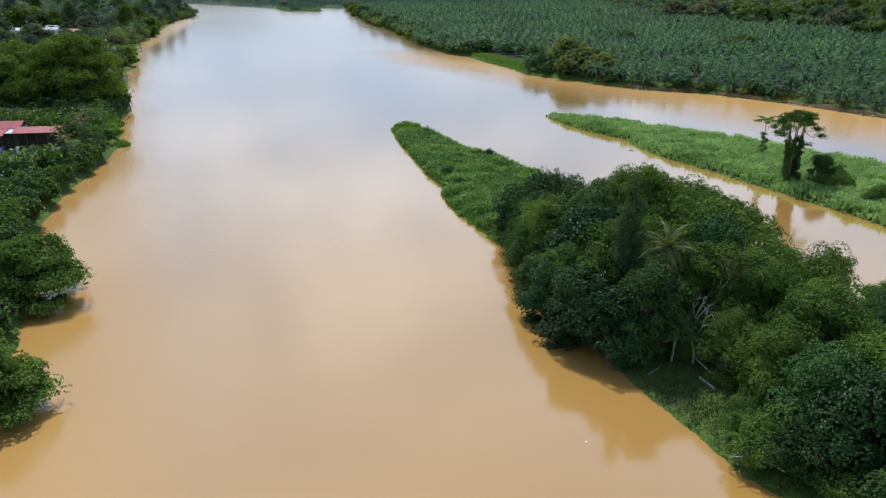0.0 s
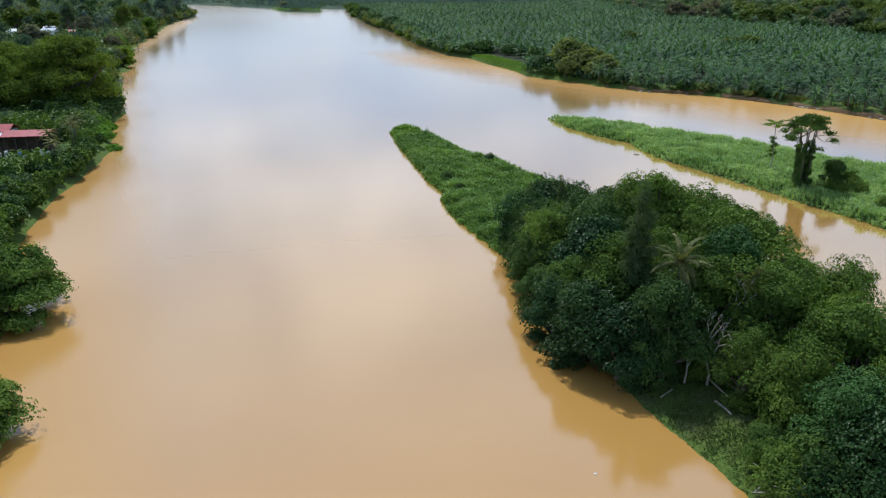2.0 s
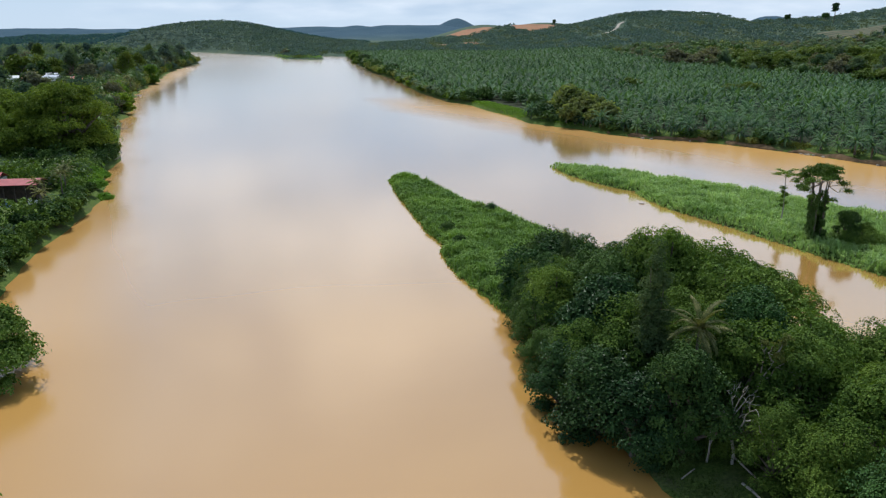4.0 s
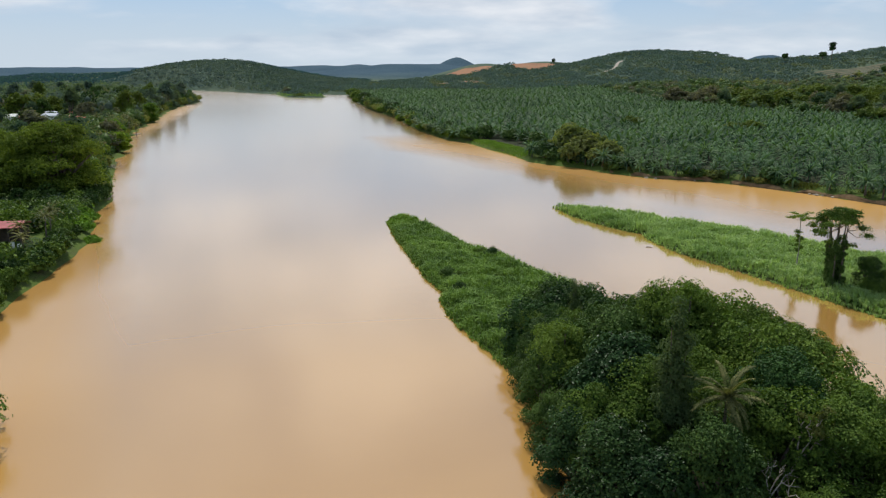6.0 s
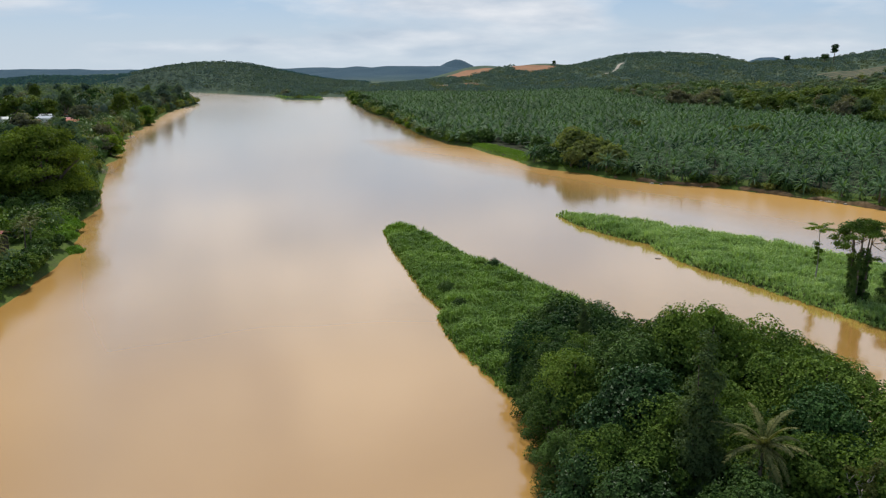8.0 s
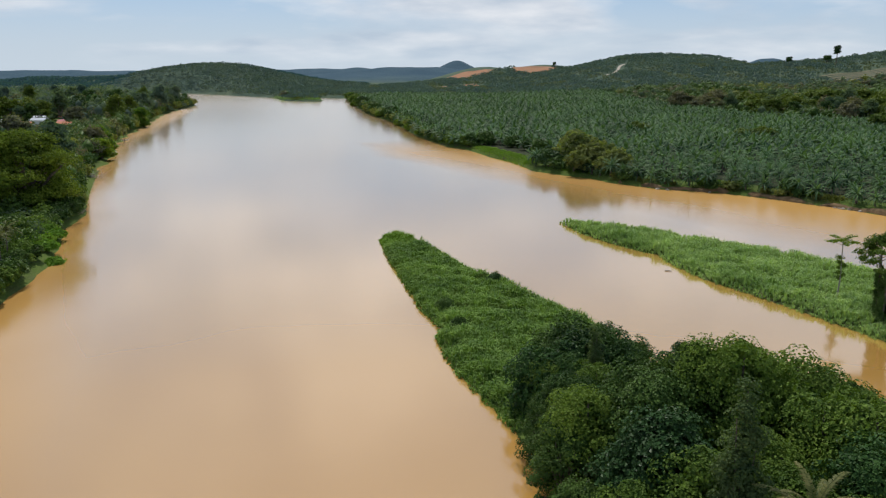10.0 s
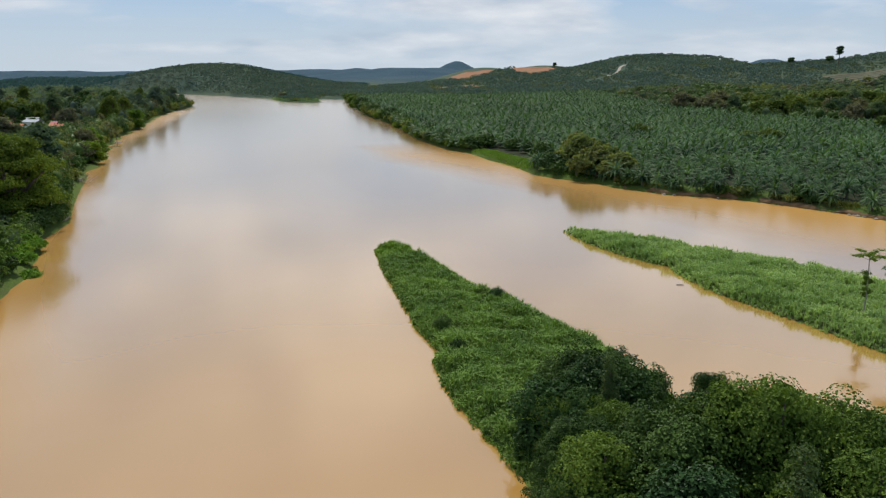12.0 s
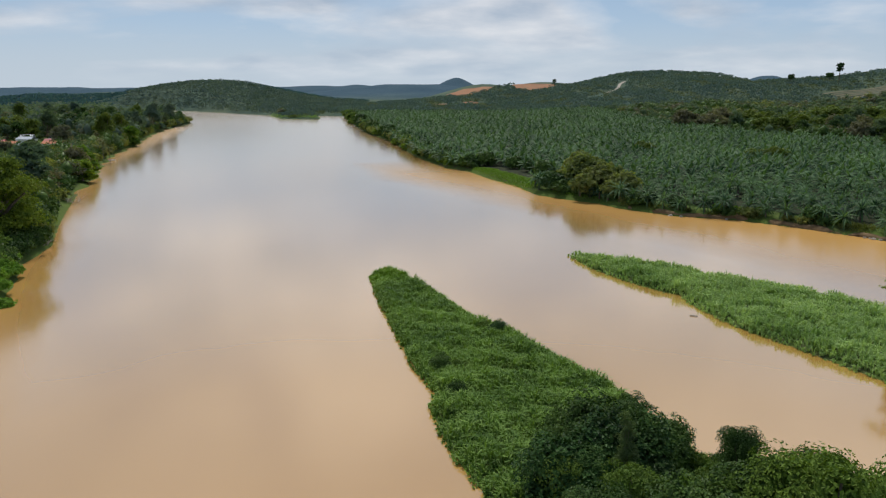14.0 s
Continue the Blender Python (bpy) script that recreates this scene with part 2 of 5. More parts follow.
# haze of distance is put into the next five leaf colours, paler and bluer
WOOD = leaf_material("forest_green", (0.050, 0.086, 0.060), (0.145, 0.188, 0.115), through_light=0.42, patch=0.012, sheen=0.0)
HAZED_WOODLAND = leaf_material("woodland_green_hazed", (0.066, 0.106, 0.094), (0.146, 0.184, 0.140), through_light=0.4, patch=0.012, sheen=0.0, leafy=0.3, clumps=0.06)
HAZED_HILL_WOOD = leaf_material("hill_forest_green_hazed", (0.084, 0.124, 0.126), (0.168, 0.206, 0.168), through_light=0.22, patch=0.009, sheen=0.0, leafy=0.3, clumps=0.04)
HAZED_HILL_SCRUB = leaf_material("hill_scrub_olive_hazed", (0.080, 0.108, 0.084), (0.150, 0.176, 0.112), through_light=0.25, patch=0.01, sheen=0.0, leafy=0.15, clumps=0.04)
HAZED_FAR_WOOD = leaf_material("distant_forest_haze_blue", (0.038, 0.078, 0.112), (0.064, 0.110, 0.150), through_light=0.4, patch=0.004, sheen=0.0, leafy=0.2)
BARK = surface_material("bark_grey_brown", [(0.06, 0.045, 0.032), (0.17, 0.14, 0.11)], 1.5, 0.9, 0.6)
PALE_BARK = surface_material("bark_pale_grey", [(0.22, 0.19, 0.15), (0.42, 0.38, 0.32)], 2.0, 0.85, 0.5)
RED_EARTH = surface_material("red_laterite_earth", [(0.20, 0.105, 0.06), (0.31, 0.160, 0.09), (0.15, 0.14, 0.08)], 0.02, 0.95, 0.4)
TERRACE = surface_material("terrace_soil", [(0.11, 0.11, 0.07), (0.19, 0.17, 0.11)], 0.05, 0.95, 0.4)
BANK_EARTH = surface_material("eroded_bank_earth", [(0.060, 0.040, 0.020), (0.24, 0.160, 0.085)], 0.35, 0.95, 0.6)
PALM_SHADE = surface_material("palm_floor_shade", [(0.018, 0.026, 0.012), (0.045, 0.048, 0.024)], 0.5, 0.95, 0.6)
RED_METAL = surface_material("red_painted_metal_roof", [(0.26, 0.035, 0.035), (0.42, 0.075, 0.07)], 0.6, 0.45, 0.15)
GREY_METAL = surface_material("galvanised_metal_roof", [(0.38, 0.40, 0.42), (0.62, 0.64, 0.66)], 0.7, 0.4, 0.15, 0.3)
TILE_ROOF = surface_material("orange_clay_roof", [(0.36, 0.11, 0.05), (0.5, 0.18, 0.09)], 0.8, 0.8, 0.3)
WHITE_WALL = surface_material("whitewashed_wall", [(0.55, 0.54, 0.50), (0.78, 0.77, 0.73)], 0.9, 0.8, 0.15)
DARK_TIMBER = surface_material("dark_weathered_timber", [(0.05, 0.04, 0.032), (0.13, 0.10, 0.075)], 1.2, 0.85, 0.4)
PALE_STONE = surface_material("pale_rock", [(0.22, 0.19, 0.15), (0.42, 0.37, 0.30)], 0.8, 0.9, 0.6)
BLUE_PLASTIC = surface_material("faded_blue_plastic", [(0.08, 0.16, 0.30), (0.16, 0.28, 0.45)], 1.0, 0.5, 0.1)


# ================= mesh helpers =================
def mesh_np(name, V, quads=None, tris=None, mats=(), smooth=False):
    me = bpy.data.meshes.new(name)
    V = np.asarray(V, np.float32)
    me.vertices.add(len(V))
    me.vertices.foreach_set("co", V.ravel())
    loops, starts, totals, at = [], [], [], 0
    for faces, k in ((quads, 4), (tris, 3)):
        if faces is None or not len(faces):
            continue
        faces = np.asarray(faces, np.int32)
        loops.append(faces.ravel())
        starts.append(at + k * np.arange(len(faces), dtype=np.int32))
        totals.append(np.full(len(faces), k, np.int32))
        at += faces.size
    loops = np.concatenate(loops)
    me.loops.add(len(loops))
    me.loops.foreach_set("vertex_index", loops)
    starts = np.concatenate(starts)
    me.polygons.add(len(starts))
    me.polygons.foreach_set("loop_start", starts)
    me.polygons.foreach_set("loop_total", np.concatenate(totals))
    me.polygons.foreach_set("use_smooth", np.full(len(starts), smooth))
    for m in mats:
        me.materials.append(m)
    me.update(calc_edges=True)
    return me


class Soup:
    """Gathers vertices and faces of one mesh."""

    def __init__(self):
        self.v, self.q, self.t, self.n = [], [], [], 0

    def put(self, V, quads=None, tris=None):
        V = np.asarray(V, float).reshape(-1, 3)
        if quads is not None:
            self.q.append(np.asarray(quads, int).reshape(-1, 4) + self.n)
        if tris is not None:
            self.t.append(np.asarray(tris, int).reshape(-1, 3) + self.n)
        self.v.append(V)
        self.n += len(V)
        return self

    def mesh(self, name, mat, smooth=False):
        return mesh_np(name, np.concatenate(self.v), np.concatenate(self.q) if self.q else None,
                       np.concatenate(self.t) if self.t else None, (mat,), smooth)

    def tube(self, pts, radii, sides=6):
        pts, radii = np.asarray(pts, float), np.asarray(radii, float)
        along = np.gradient(pts, axis=0)
        along /= np.linalg.norm(along, axis=1)[:, None] + 1e-9
        ref = np.where(np.abs(along[:, 2:3]) > 0.9, [[1.0, 0, 0]], [[0, 0, 1.0]])
        a = np.cross(along, ref)
        a /= np.linalg.norm(a, axis=1)[:, None] + 1e-9
        b = np.cross(along, a)
        ang = np.linspace(0, 2 * np.pi, sides, endpoint=False)
        ring = pts[:, None] + radii[:, None, None] * (a[:, None] * np.cos(ang)[None, :, None] + b[:, None] * np.sin(ang)[None, :, None])
        i, j = np.meshgrid(np.arange(len(pts) - 1), np.arange(sides), indexing="ij")
        k = (j + 1) % sides
        return self.put(ring, np.stack([i * sides + j, i * sides + k, (i + 1) * sides + k, (i + 1) * sides + j], -1))

    def box(self, lo, hi):
        x0, y0, z0, x1, y1, z1 = *lo, *hi
        V = [(x0, y0, z0), (x1, y0, z0), (x1, y1, z0), (x0, y1, z0), (x0, y0, z1), (x1, y0, z1), (x1, y1, z1), (x0, y1, z1)]
        return self.put(V, [(3, 2, 1, 0), (4, 5, 6, 7), (0, 1, 5, 4), (1, 2, 6, 5), (2, 3, 7, 6), (3, 0, 4, 7)])

    def leaves(self, at, normal, size, rng, slim=0.5, fold=0.18):
        """Folded diamond leaves at the places, facing along the normals."""
        n = len(at)
        normal = normal / (np.linalg.norm(normal, axis=1)[:, None] + 1e-9)
        r = rng.normal(size=(n, 3))
        a = np.cross(normal, r)
        a /= np.linalg.norm(a, axis=1)[:, None] + 1e-9
        b = np.cross(normal, a)
        s = np.broadcast_to(size, n)[:, None] * rng.uniform(0.7, 1.3, (n, 1))
        lift = normal * s * fold
        V = np.stack([at - a * s * 0.5, at + b * s * 0.5 * slim + lift, at + a * s * 0.5 - lift * 0.6, at - b * s * 0.5 * slim + lift], 1)
        i = 4 * np.arange(n)[:, None]
        return self.put(V, None, np.concatenate([i + [0, 1, 2], i + [0, 2, 3]]))


def part(name, mesh, parent, label=""):
    ob = new(name, mesh)
    ob.parent = parent
    return tagged(ob, label)


def thing(name, label, category, group="", kind="", at=None):
    ob = new(name)
    ob.empty_display_size = 0.5
    if at is not None:
        ob.matrix_basis = at
    return tagged(ob, label, category, group, kind)


def placed(x, y, z, turn=0.0, size=1.0, tall=1.0):
    return pose(x, y, z, 0, 0, turn) @ Matrix.Diagonal((size, size, size * tall, 1))


class Stand:
    """One kind of thing, built once where it first stands and copied to its other places."""

    def __init__(self, first):
        self.first, self.used = first, False

    def at(self, m, label=""):
        if not self.used:
            self.first.matrix_basis, self.used, ob = m, True, self.first
        else:
            ob = copy_thing(self.first, m)
        return tagged(ob, label)


# ================= the lie of the land =================
RIVER = np.array([(-70, -140), (-60, -60), (-55, 0), (-54, 30), (-53, 45), (-57, 64), (-64, 80), (-75, 100), (-80.5, 118), (-85.5, 135),
                  (-87.5, 150), (-90.5, 170), (-94, 186), (-102, 208), (-111, 228), (-115, 250), (-130, 284), (-143, 316), (-165, 372),
                  (-176, 410), (-200, 470), (-225, 545), (-248, 640), (-290, 790), (-312, 895), (-330, 1030), (-390, 1065),
                  (-560, 1270), (-900, 1600), (-980, 1640), (-900, 1780), (-600, 1620), (-498, 1536), (-400, 1429), (-283, 1281),
                  (-237, 1152), (-185, 1123), (-180, 1150), (-206, 1270), (-156, 1246), (-115, 1000), (-75, 796), (-44, 683),
                  (-17, 538), (4, 463), (16, 445), (26, 409), (36, 387), (42, 354), (52, 341), (64, 329), (70, 316), (86, 299),
                  (104, 291), (117, 278), (133, 258), (151, 228), (185, 180), (230, 110), (270, 0), (290, -140)], float)
ISLE_A = np.array([(-16, 214), (-14, 198), (-8, 171), (-4, 154), (0, 142), (-0.5, 136), (2, 124), (6, 113), (9, 105), (12, 95), (14, 86),
                   (17, 70), (21, 57), (22.5, 52), (24.5, 47), (26.5, 42), (28, 37), (33, 30), (40, 16), (46, -4), (50, -40), (54, -140),
                   (140, -140), (118, -40), (92, 16), (72, 50), (57, 75), (49, 90), (41, 105), (33.5, 118), (31.5, 127), (27, 144.5),
                   (22, 154), (14.5, 169), (8.6, 176), (3, 189), (-3, 204), (-9, 214), (-13, 217)], float)
ISLE_B = np.array([(36, 236), (40, 220), (45, 209), (51, 199), (54.5, 196), (54.5, 189), (58, 174), (64, 162), (69, 151), (76, 134), (82, 121),
                   (86, 109), (98, 78), (114, 40), (140, -40), (160, -140), (225, -140), (205, -50), (172, 40), (140, 110), (112, 159),
                   (104, 167), (90, 188), (81, 199), (70.5, 207), (61, 219), (52, 227), (44, 232)], float)


def inside_by(P, poly):
    """Distance to the outline, positive inside."""
    P = np.asarray(P, float)
    best, odd = np.full(len(P), 1e9), np.zeros(len(P), bool)
    for a, b in zip(poly, np.roll(poly, -1, 0)):
        ab, ap = b - a, P - a
        s = np.clip((ap @ ab) / (ab @ ab), 0, 1)
        best = np.minimum(best, np.hypot(*(ap - s[:, None] * ab).T))
        cross = (a[1] > P[:, 1]) != (b[1] > P[:, 1])
        with np.errstate(divide="ignore", invalid="ignore"):
            xs = a[0] + (P[:, 1] - a[1]) * ab[0] / (ab[1] if ab[1] else 1e-9)
        odd ^= cross & (P[:, 0] < xs)
    return np.where(odd, best, -best)


def soft_noise(x, y, scale, seed=0):
    """Smooth noise in -1..1, from a few turned waves."""
    rng = np.random.RandomState(seed)
    out = np.zeros_like(np.asarray(x, float))
    for k in range(7):
        a, p, f = rng.uniform(0, 6.28), rng.uniform(0, 6.28), rng.uniform(0.6, 1.9)
        out = out + np.sin((np.cos(a) * x + np.sin(a) * y) * f * 6.28 / scale + p)
    return out / 4.0


# hills: centre, half widths, height
HILLS = [(-560, 1900, 150, 260, 56), (-900, 2300, 300, 300, 30), (475, 1700, 190, 330, 68), (250, 1950, 170, 250, 52), (130, 2050, 110, 200, 48),
         (700, 1480, 150, 300, 52), (880, 1330, 190, 330, 72), (1300, 1300, 300, 400, 80), (90, 4550, 110, 200, 88), (1920, 4500, 130, 200, 104),
         (-150, 3600, 330, 300, 56), (-2500, 4400, 1500, 300, 46), (-600, 4300, 700, 300, 50), (900, 4300, 900, 300, 52), (2600, 4300, 900, 300, 60)]


def land_height(x, y):
    x, y = np.asarray(x, float), np.asarray(y, float)
    P = np.stack([x, y], -1).reshape(-1, 2)
    river = inside_by(P, RIVER).reshape(x.shape)
    isle = np.maximum(inside_by(P, ISLE_A), inside_by(P, ISLE_B)).reshape(x.shape)
    d = np.maximum(-river, isle)                       # distance onto land
    bank = np.where(isle > -river, 0.9, 2.2)
    z = np.where(d > 0, bank * (1 - np.exp(-np.maximum(d, 0) / np.where(isle > -river, 2.5, 1.6))), np.maximum(d * 0.5, -3.0))
    h = np.zeros_like(z)
    for cx, cy, sx, sy, top in HILLS:
        h = np.maximum(h, top * np.exp(-0.5 * (((x - cx) / sx) ** 2 + ((y - cy) / sy) ** 2)))
    far = np.clip((np.hypot(x, y) - 500) / 600, 0, 1)
    h = h * (1 + 0.07 * soft_noise(x, y, 260, 3)) + far * 2.0 * (1 + soft_noise(x, y, 340, 4))
    return np.where(d > 0, z + np.maximum(h, 0) * np.clip(d / 60, 0, 1), z)


def steps(*spans):
    """Grid lines: (from, to, count) end to end."""
    return np.unique(np.concatenate([np.linspace(a, b, n) for a, b, n in spans]).round(3))


def build_ground():
    gx = steps((-9000, -2500, 8), (-2500, -700, 36), (-700, -160, 50), (-160, -40, 40), (-40, -18, 6), (-18, 130, 90), (130, 300, 36), (300, 1400, 56), (1400, 3000, 24), (3000, 9000, 8))
    gy = steps((-3000, -140, 10), (-140, 20, 24), (20, 245, 120), (245, 480, 60), (480, 1300, 76), (1300, 2500, 46), (2500, 5200, 40), (5200, 9000, 6))
    X, Y = np.meshgrid(gx, gy)
    Z = land_height(X, Y)
    nx, ny = len(gx), len(gy)
    i, j = np.meshgrid(np.arange(ny - 1), np.arange(nx - 1), indexing="ij")
    k = i * nx + j
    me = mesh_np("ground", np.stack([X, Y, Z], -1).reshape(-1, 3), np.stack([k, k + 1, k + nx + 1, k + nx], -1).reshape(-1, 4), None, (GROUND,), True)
    tagged(new("ground", me), "grassy brown soil of banks, islands and hills, haze-tinted far off", "ground", kind="structure")
    s = Soup().put([(-8000, -2900, 0), (8000, -2900, 0), (-400, 7000, 0)], None, [(0, 1, 2)])
    tagged(new("water", s.mesh("water", WATER)), "muddy yellow-brown river with a smooth sky-lit surface", "river", kind="structure")


build_ground()


def ground_z(x, y):
    return float(land_height(np.array([x]), np.array([y]))[0])


# ================= plants: kinds =================
def crown_mesh(name, mat, blobs, rng, leaf=0.42, per=70, cluster=1.1, spacing=0.62, below=-0.35, inner=0.25):
    """A crown of leaf sprays on the outer skin of a few rounded masses, thinner underneath."""
    s = Soup()
    for c, r in blobs:
        c, r = np.array(c, float), np.array(r, float)
        area = 4 * np.pi * ((r[0] * r[1]) ** 1.6 / 3 + 2 * (r[0] * r[2]) ** 1.6 / 3) ** (1 / 1.6)
        n = max(5, int(area / (cluster * cluster) * spacing))
        d = rng.normal(size=(n * 2, 3))
        d /= np.linalg.norm(d, axis=1)[:, None]
        d = d[d[:, 2] > below][:n]
        depth = rng.uniform(0.66, 1.12, (len(d), 1))
        mids = c + d * r * depth
        k = rng.poisson(per, len(d))
        idx = np.repeat(np.arange(len(d)), k)
        off = rng.normal(size=(len(idx), 3))
        off /= np.linalg.norm(off, axis=1)[:, None]
        rad = cluster * rng.uniform(0.72, 1.0, (len(idx), 1)) * np.repeat(rng.uniform(0.55, 1.3, len(d)), k)[:, None]
        off[:, 2] = np.abs(off[:, 2]) * 1.1 - 0.15
        pos = mids[idx] + off * rad * (1, 1, 0.70) - (0, 0, 0.3) * np.hypot(off[:, :1], off[:, 1:2]) ** 2 * rad
        nor = off * 1.0 + d[idx] * 0.3 + (0, 0, 0.30) + rng.normal(size=off.shape) * 0.20
        s.leaves(pos, nor, leaf, rng, 0.78)
        m = int(n * inner * 12)                    # leaves inside that close the view
        q = rng.normal(size=(m, 3))
        q /= np.linalg.norm(q, axis=1)[:, None]
        s.leaves(c + q * r * rng.uniform(0.30, 0.66, (m, 1)), rng.normal(size=(m, 3)), leaf * 1.7, rng, 0.8)
    return s.mesh(name, mat)


def trunk_mesh(name, blobs, rng, girth=0.28, base=0.0, mat=None, twigs=1):
    """A tapered trunk that parts into limbs, one or more to each mass of the crown."""
    s = Soup()
    top = np.mean([c for c, _ in blobs], 0)
    fork = np.array([top[0] * 0.3, top[1] * 0.3, max(0.8, min(c[2] - r[2] for c, r in blobs) * 0.8)])
    zs = np.linspace(0, 1, 6)
    pts = np.stack([fork[0] * zs + 0.12 * np.sin(3 * zs), fork[1] * zs + 0.1 * np.sin(4 * zs + 1), base - 0.4 + (fork[2] - base + 0.4) * zs], -1)
    s.tube(pts, girth * (1.35 - 0.6 * zs ** 0.5), 8)
    for c, r in blobs:
        for _ in range(twigs):
            d = rng.normal(size=3)
            end = np.array(c) + d / np.linalg.norm(d) * np.array(r) * 0.6
            t = np.linspace(0, 1, 6)[:, None]
            mid = (fork + end) / 2 + (0, 0, 0.12 * np.linalg.norm(end - fork))
            curve = (1 - t) ** 2 * fork + 2 * t * (1 - t) * mid + t ** 2 * end
            s.tube(curve, girth * (0.62 - 0.5 * t[:, 0]), 5)
    return s.mesh(name, mat or BARK, True)


def broadleaf(name, label, mat, height, spread, seed, leaf=0.42, per=70, masses=6, cluster=1.1, low=0.3, group="broadleaf trees", bark=None, spacing=0.62, flat=0.72, below=-0.35):
    """A rounded tree of a given height and spread, out of several uneven masses."""
    rng = np.random.RandomState(seed)
    blobs = []
    for k in range(masses):
        a = 2.39996 * k + rng.uniform(-0.5, 0.5)
        u = k / (masses - 1)                           # from the top mass down and out
        out = spread * (0.12 + 0.62 * u ** 0.6) * rng.uniform(0.75, 1.15)
        r = spread * rng.uniform(0.20, 0.40) * (1.15 - 0.25 * u)
        z = height * (1 - (1 - low) * u ** 1.3) - r * 0.75 + rng.uniform(-0.10, 0.07) * height
        blobs.append(((out * math.cos(a), out * math.sin(a), max(z, r * 0.6)), (r * rng.uniform(0.9, 1.25), r * rng.uniform(0.9, 1.25), r * flat * rng.uniform(0.85, 1.2))))
    ob = thing(name, label, "tree", group)
    part("trunk", trunk_mesh("trunk", blobs, rng, 0.05 * spread + 0.02 * height, mat=bark), ob)
    part("crown", crown_mesh("crown", mat, blobs, rng, leaf, per, cluster, spacing, below), ob)
    return Stand(ob)


def bush(name, label, mat, height, spread, seed, leaf=0.32, per=55, masses=4, group="bank bushes", cluster=0.8):
    rng = np.random.RandomState(seed)
    blobs = []
    for k in range(masses):
        a = 6.283 * k / masses + rng.uniform(-0.5, 0.5)
        out = spread * rng.uniform(0.15, 0.55)
        r = spread * rng.uniform(0.42, 0.62)
        z = height * rng.uniform(0.32, 0.62)
        blobs.append(((out * math.cos(a), out * math.sin(a), z), (r, r, min(height - z, r))))
    ob = thing(name, label, "bush", group)
    part("stems", trunk_mesh("stems", blobs, rng, 0.07), ob)
    part("foliage", crown_mesh("foliage", mat, blobs, rng, leaf, per, cluster, 0.7, -0.6, 0.2), ob)
    return Stand(ob)


def frond_arc(start, bend, n):
    """Rachis of a frond of length one in its own upright plane: it leaves at an angle and bows over."""
    t = np.linspace(0, 1, n)
    ang = start - bend * t ** 1.25
    step = np.diff(t, prepend=0)
    return np.cumsum(np.cos(ang) * step), np.cumsum(np.sin(ang) * step)


def palm_crown(name, mat, rng, fronds, length, stations, wide, z0, feather, low=-0.35, high=1.35, bend=1.05):
    """Bowed fronds: two hanging rows of leaflets on a rachis; feather is how deep the rows are cut."""
    s = Soup()
    n = stations
    t = np.linspace(0, 1, n)
    for k in range(fronds):
        a, u = 2.39996 * k + rng.uniform(-0.25, 0.25), (k / (fronds - 1)) ** 0.8
        out, up = frond_arc(high + (low - high) * u + rng.uniform(-0.12, 0.12), bend + rng.uniform(-0.3, 0.5), n)
        L = length * rng.uniform(0.72, 1.12)
        ca, sa = math.cos(a), math.sin(a)
        spine = np.stack([out * L * ca, out * L * sa, up * L + z0], -1)
        side, along = np.array([-sa, ca, 0]), np.gradient(spine, axis=0)
        along /= np.linalg.norm(along, axis=1)[:, None] + 1e-9
        under = np.cross(along, side)
        under *= np.where(under[:, 2:] > 0, -1, 1)
        reach = wide * np.sin(np.pi * np.clip(0.12 + 0.84 * t, 0, 1)) ** 0.6
        for sg in (1, -1):
            r = reach * rng.uniform(0.8, 1.15, n)
            cut = np.where(np.arange(n) % 2, 1 - feather, 1.0)
            rim = spine + (side * sg * 0.86 + under * 0.42 + along * 0.35) * (r * cut)[:, None]
            i = np.arange(n - 1)
            s.put(np.concatenate([spine, rim]), np.stack([i, i + 1, i + 1 + n, i + n], -1))
    return s.mesh(name, mat)


def leaflet_crown(name, mat, rng, fronds, length, stations, leaflet, z0):
    """Ragged fronds: a thin rachis with single hanging leaflets, some fronds old and broken down."""
    s = Soup()
    t = np.linspace(0.12, 1, stations)
    for k in range(fronds):
        a, u = 2.39996 * k + rng.uniform(-0.35, 0.35), (k / (fronds - 1)) ** 0.75
        L = length * rng.uniform(0.7, 1.1)
        out, up = frond_arc(1.42 - 1.75 * u + rng.uniform(-0.15, 0.15), 0.95 + rng.uniform(-0.3, 0.7), stations)
        twist = a + 0.35 * rng.uniform(-1, 1) * t
        spine = np.stack([out * L * np.cos(twist), out * L * np.sin(twist), up * L + z0], -1)
        s.tube(spine[::4], np.linspace(0.055, 0.012, len(spine[::4])), 4)
        along = np.gradient(spine, axis=0)
        along /= np.linalg.norm(along, axis=1)[:, None] + 1e-9
        side = np.stack([-np.sin(twist), np.cos(twist), 0 * t], -1)
        for sg in (1, -1):
            keep = rng.uniform(size=stations) < (0.95 - 0.45 * u * rng.uniform())
            r = (leaflet * np.sin(np.pi * np.clip(0.18 + 0.74 * t, 0, 1)) ** 0.7 * rng.uniform(0.7, 1.15, stations))[keep, None]
            b, al, sd = spine[keep], along[keep], side[keep]
            mid = b + (sd * sg * 0.85 + al * 0.45) * r * 0.5 + (0, 0, -0.04)
            tip = b + (sd * sg * 0.70 + al * 0.65) * r * 0.95 - np.array([0, 0, 0.35]) * r * rng.uniform(0.5, 1.6, r.shape)
            w = al * 0.055
            V = np.stack([b - w * 0.5, b + w * 0.5, mid + w, mid - w, tip + w * 0.2, tip - w * 0.2], 1)
            i = 6 * np.arange(len(b))[:, None]
            s.put(V, np.concatenate([i + [0, 1, 2, 3], i + [3, 2, 4, 5]]))
    return s.mesh(name, mat)


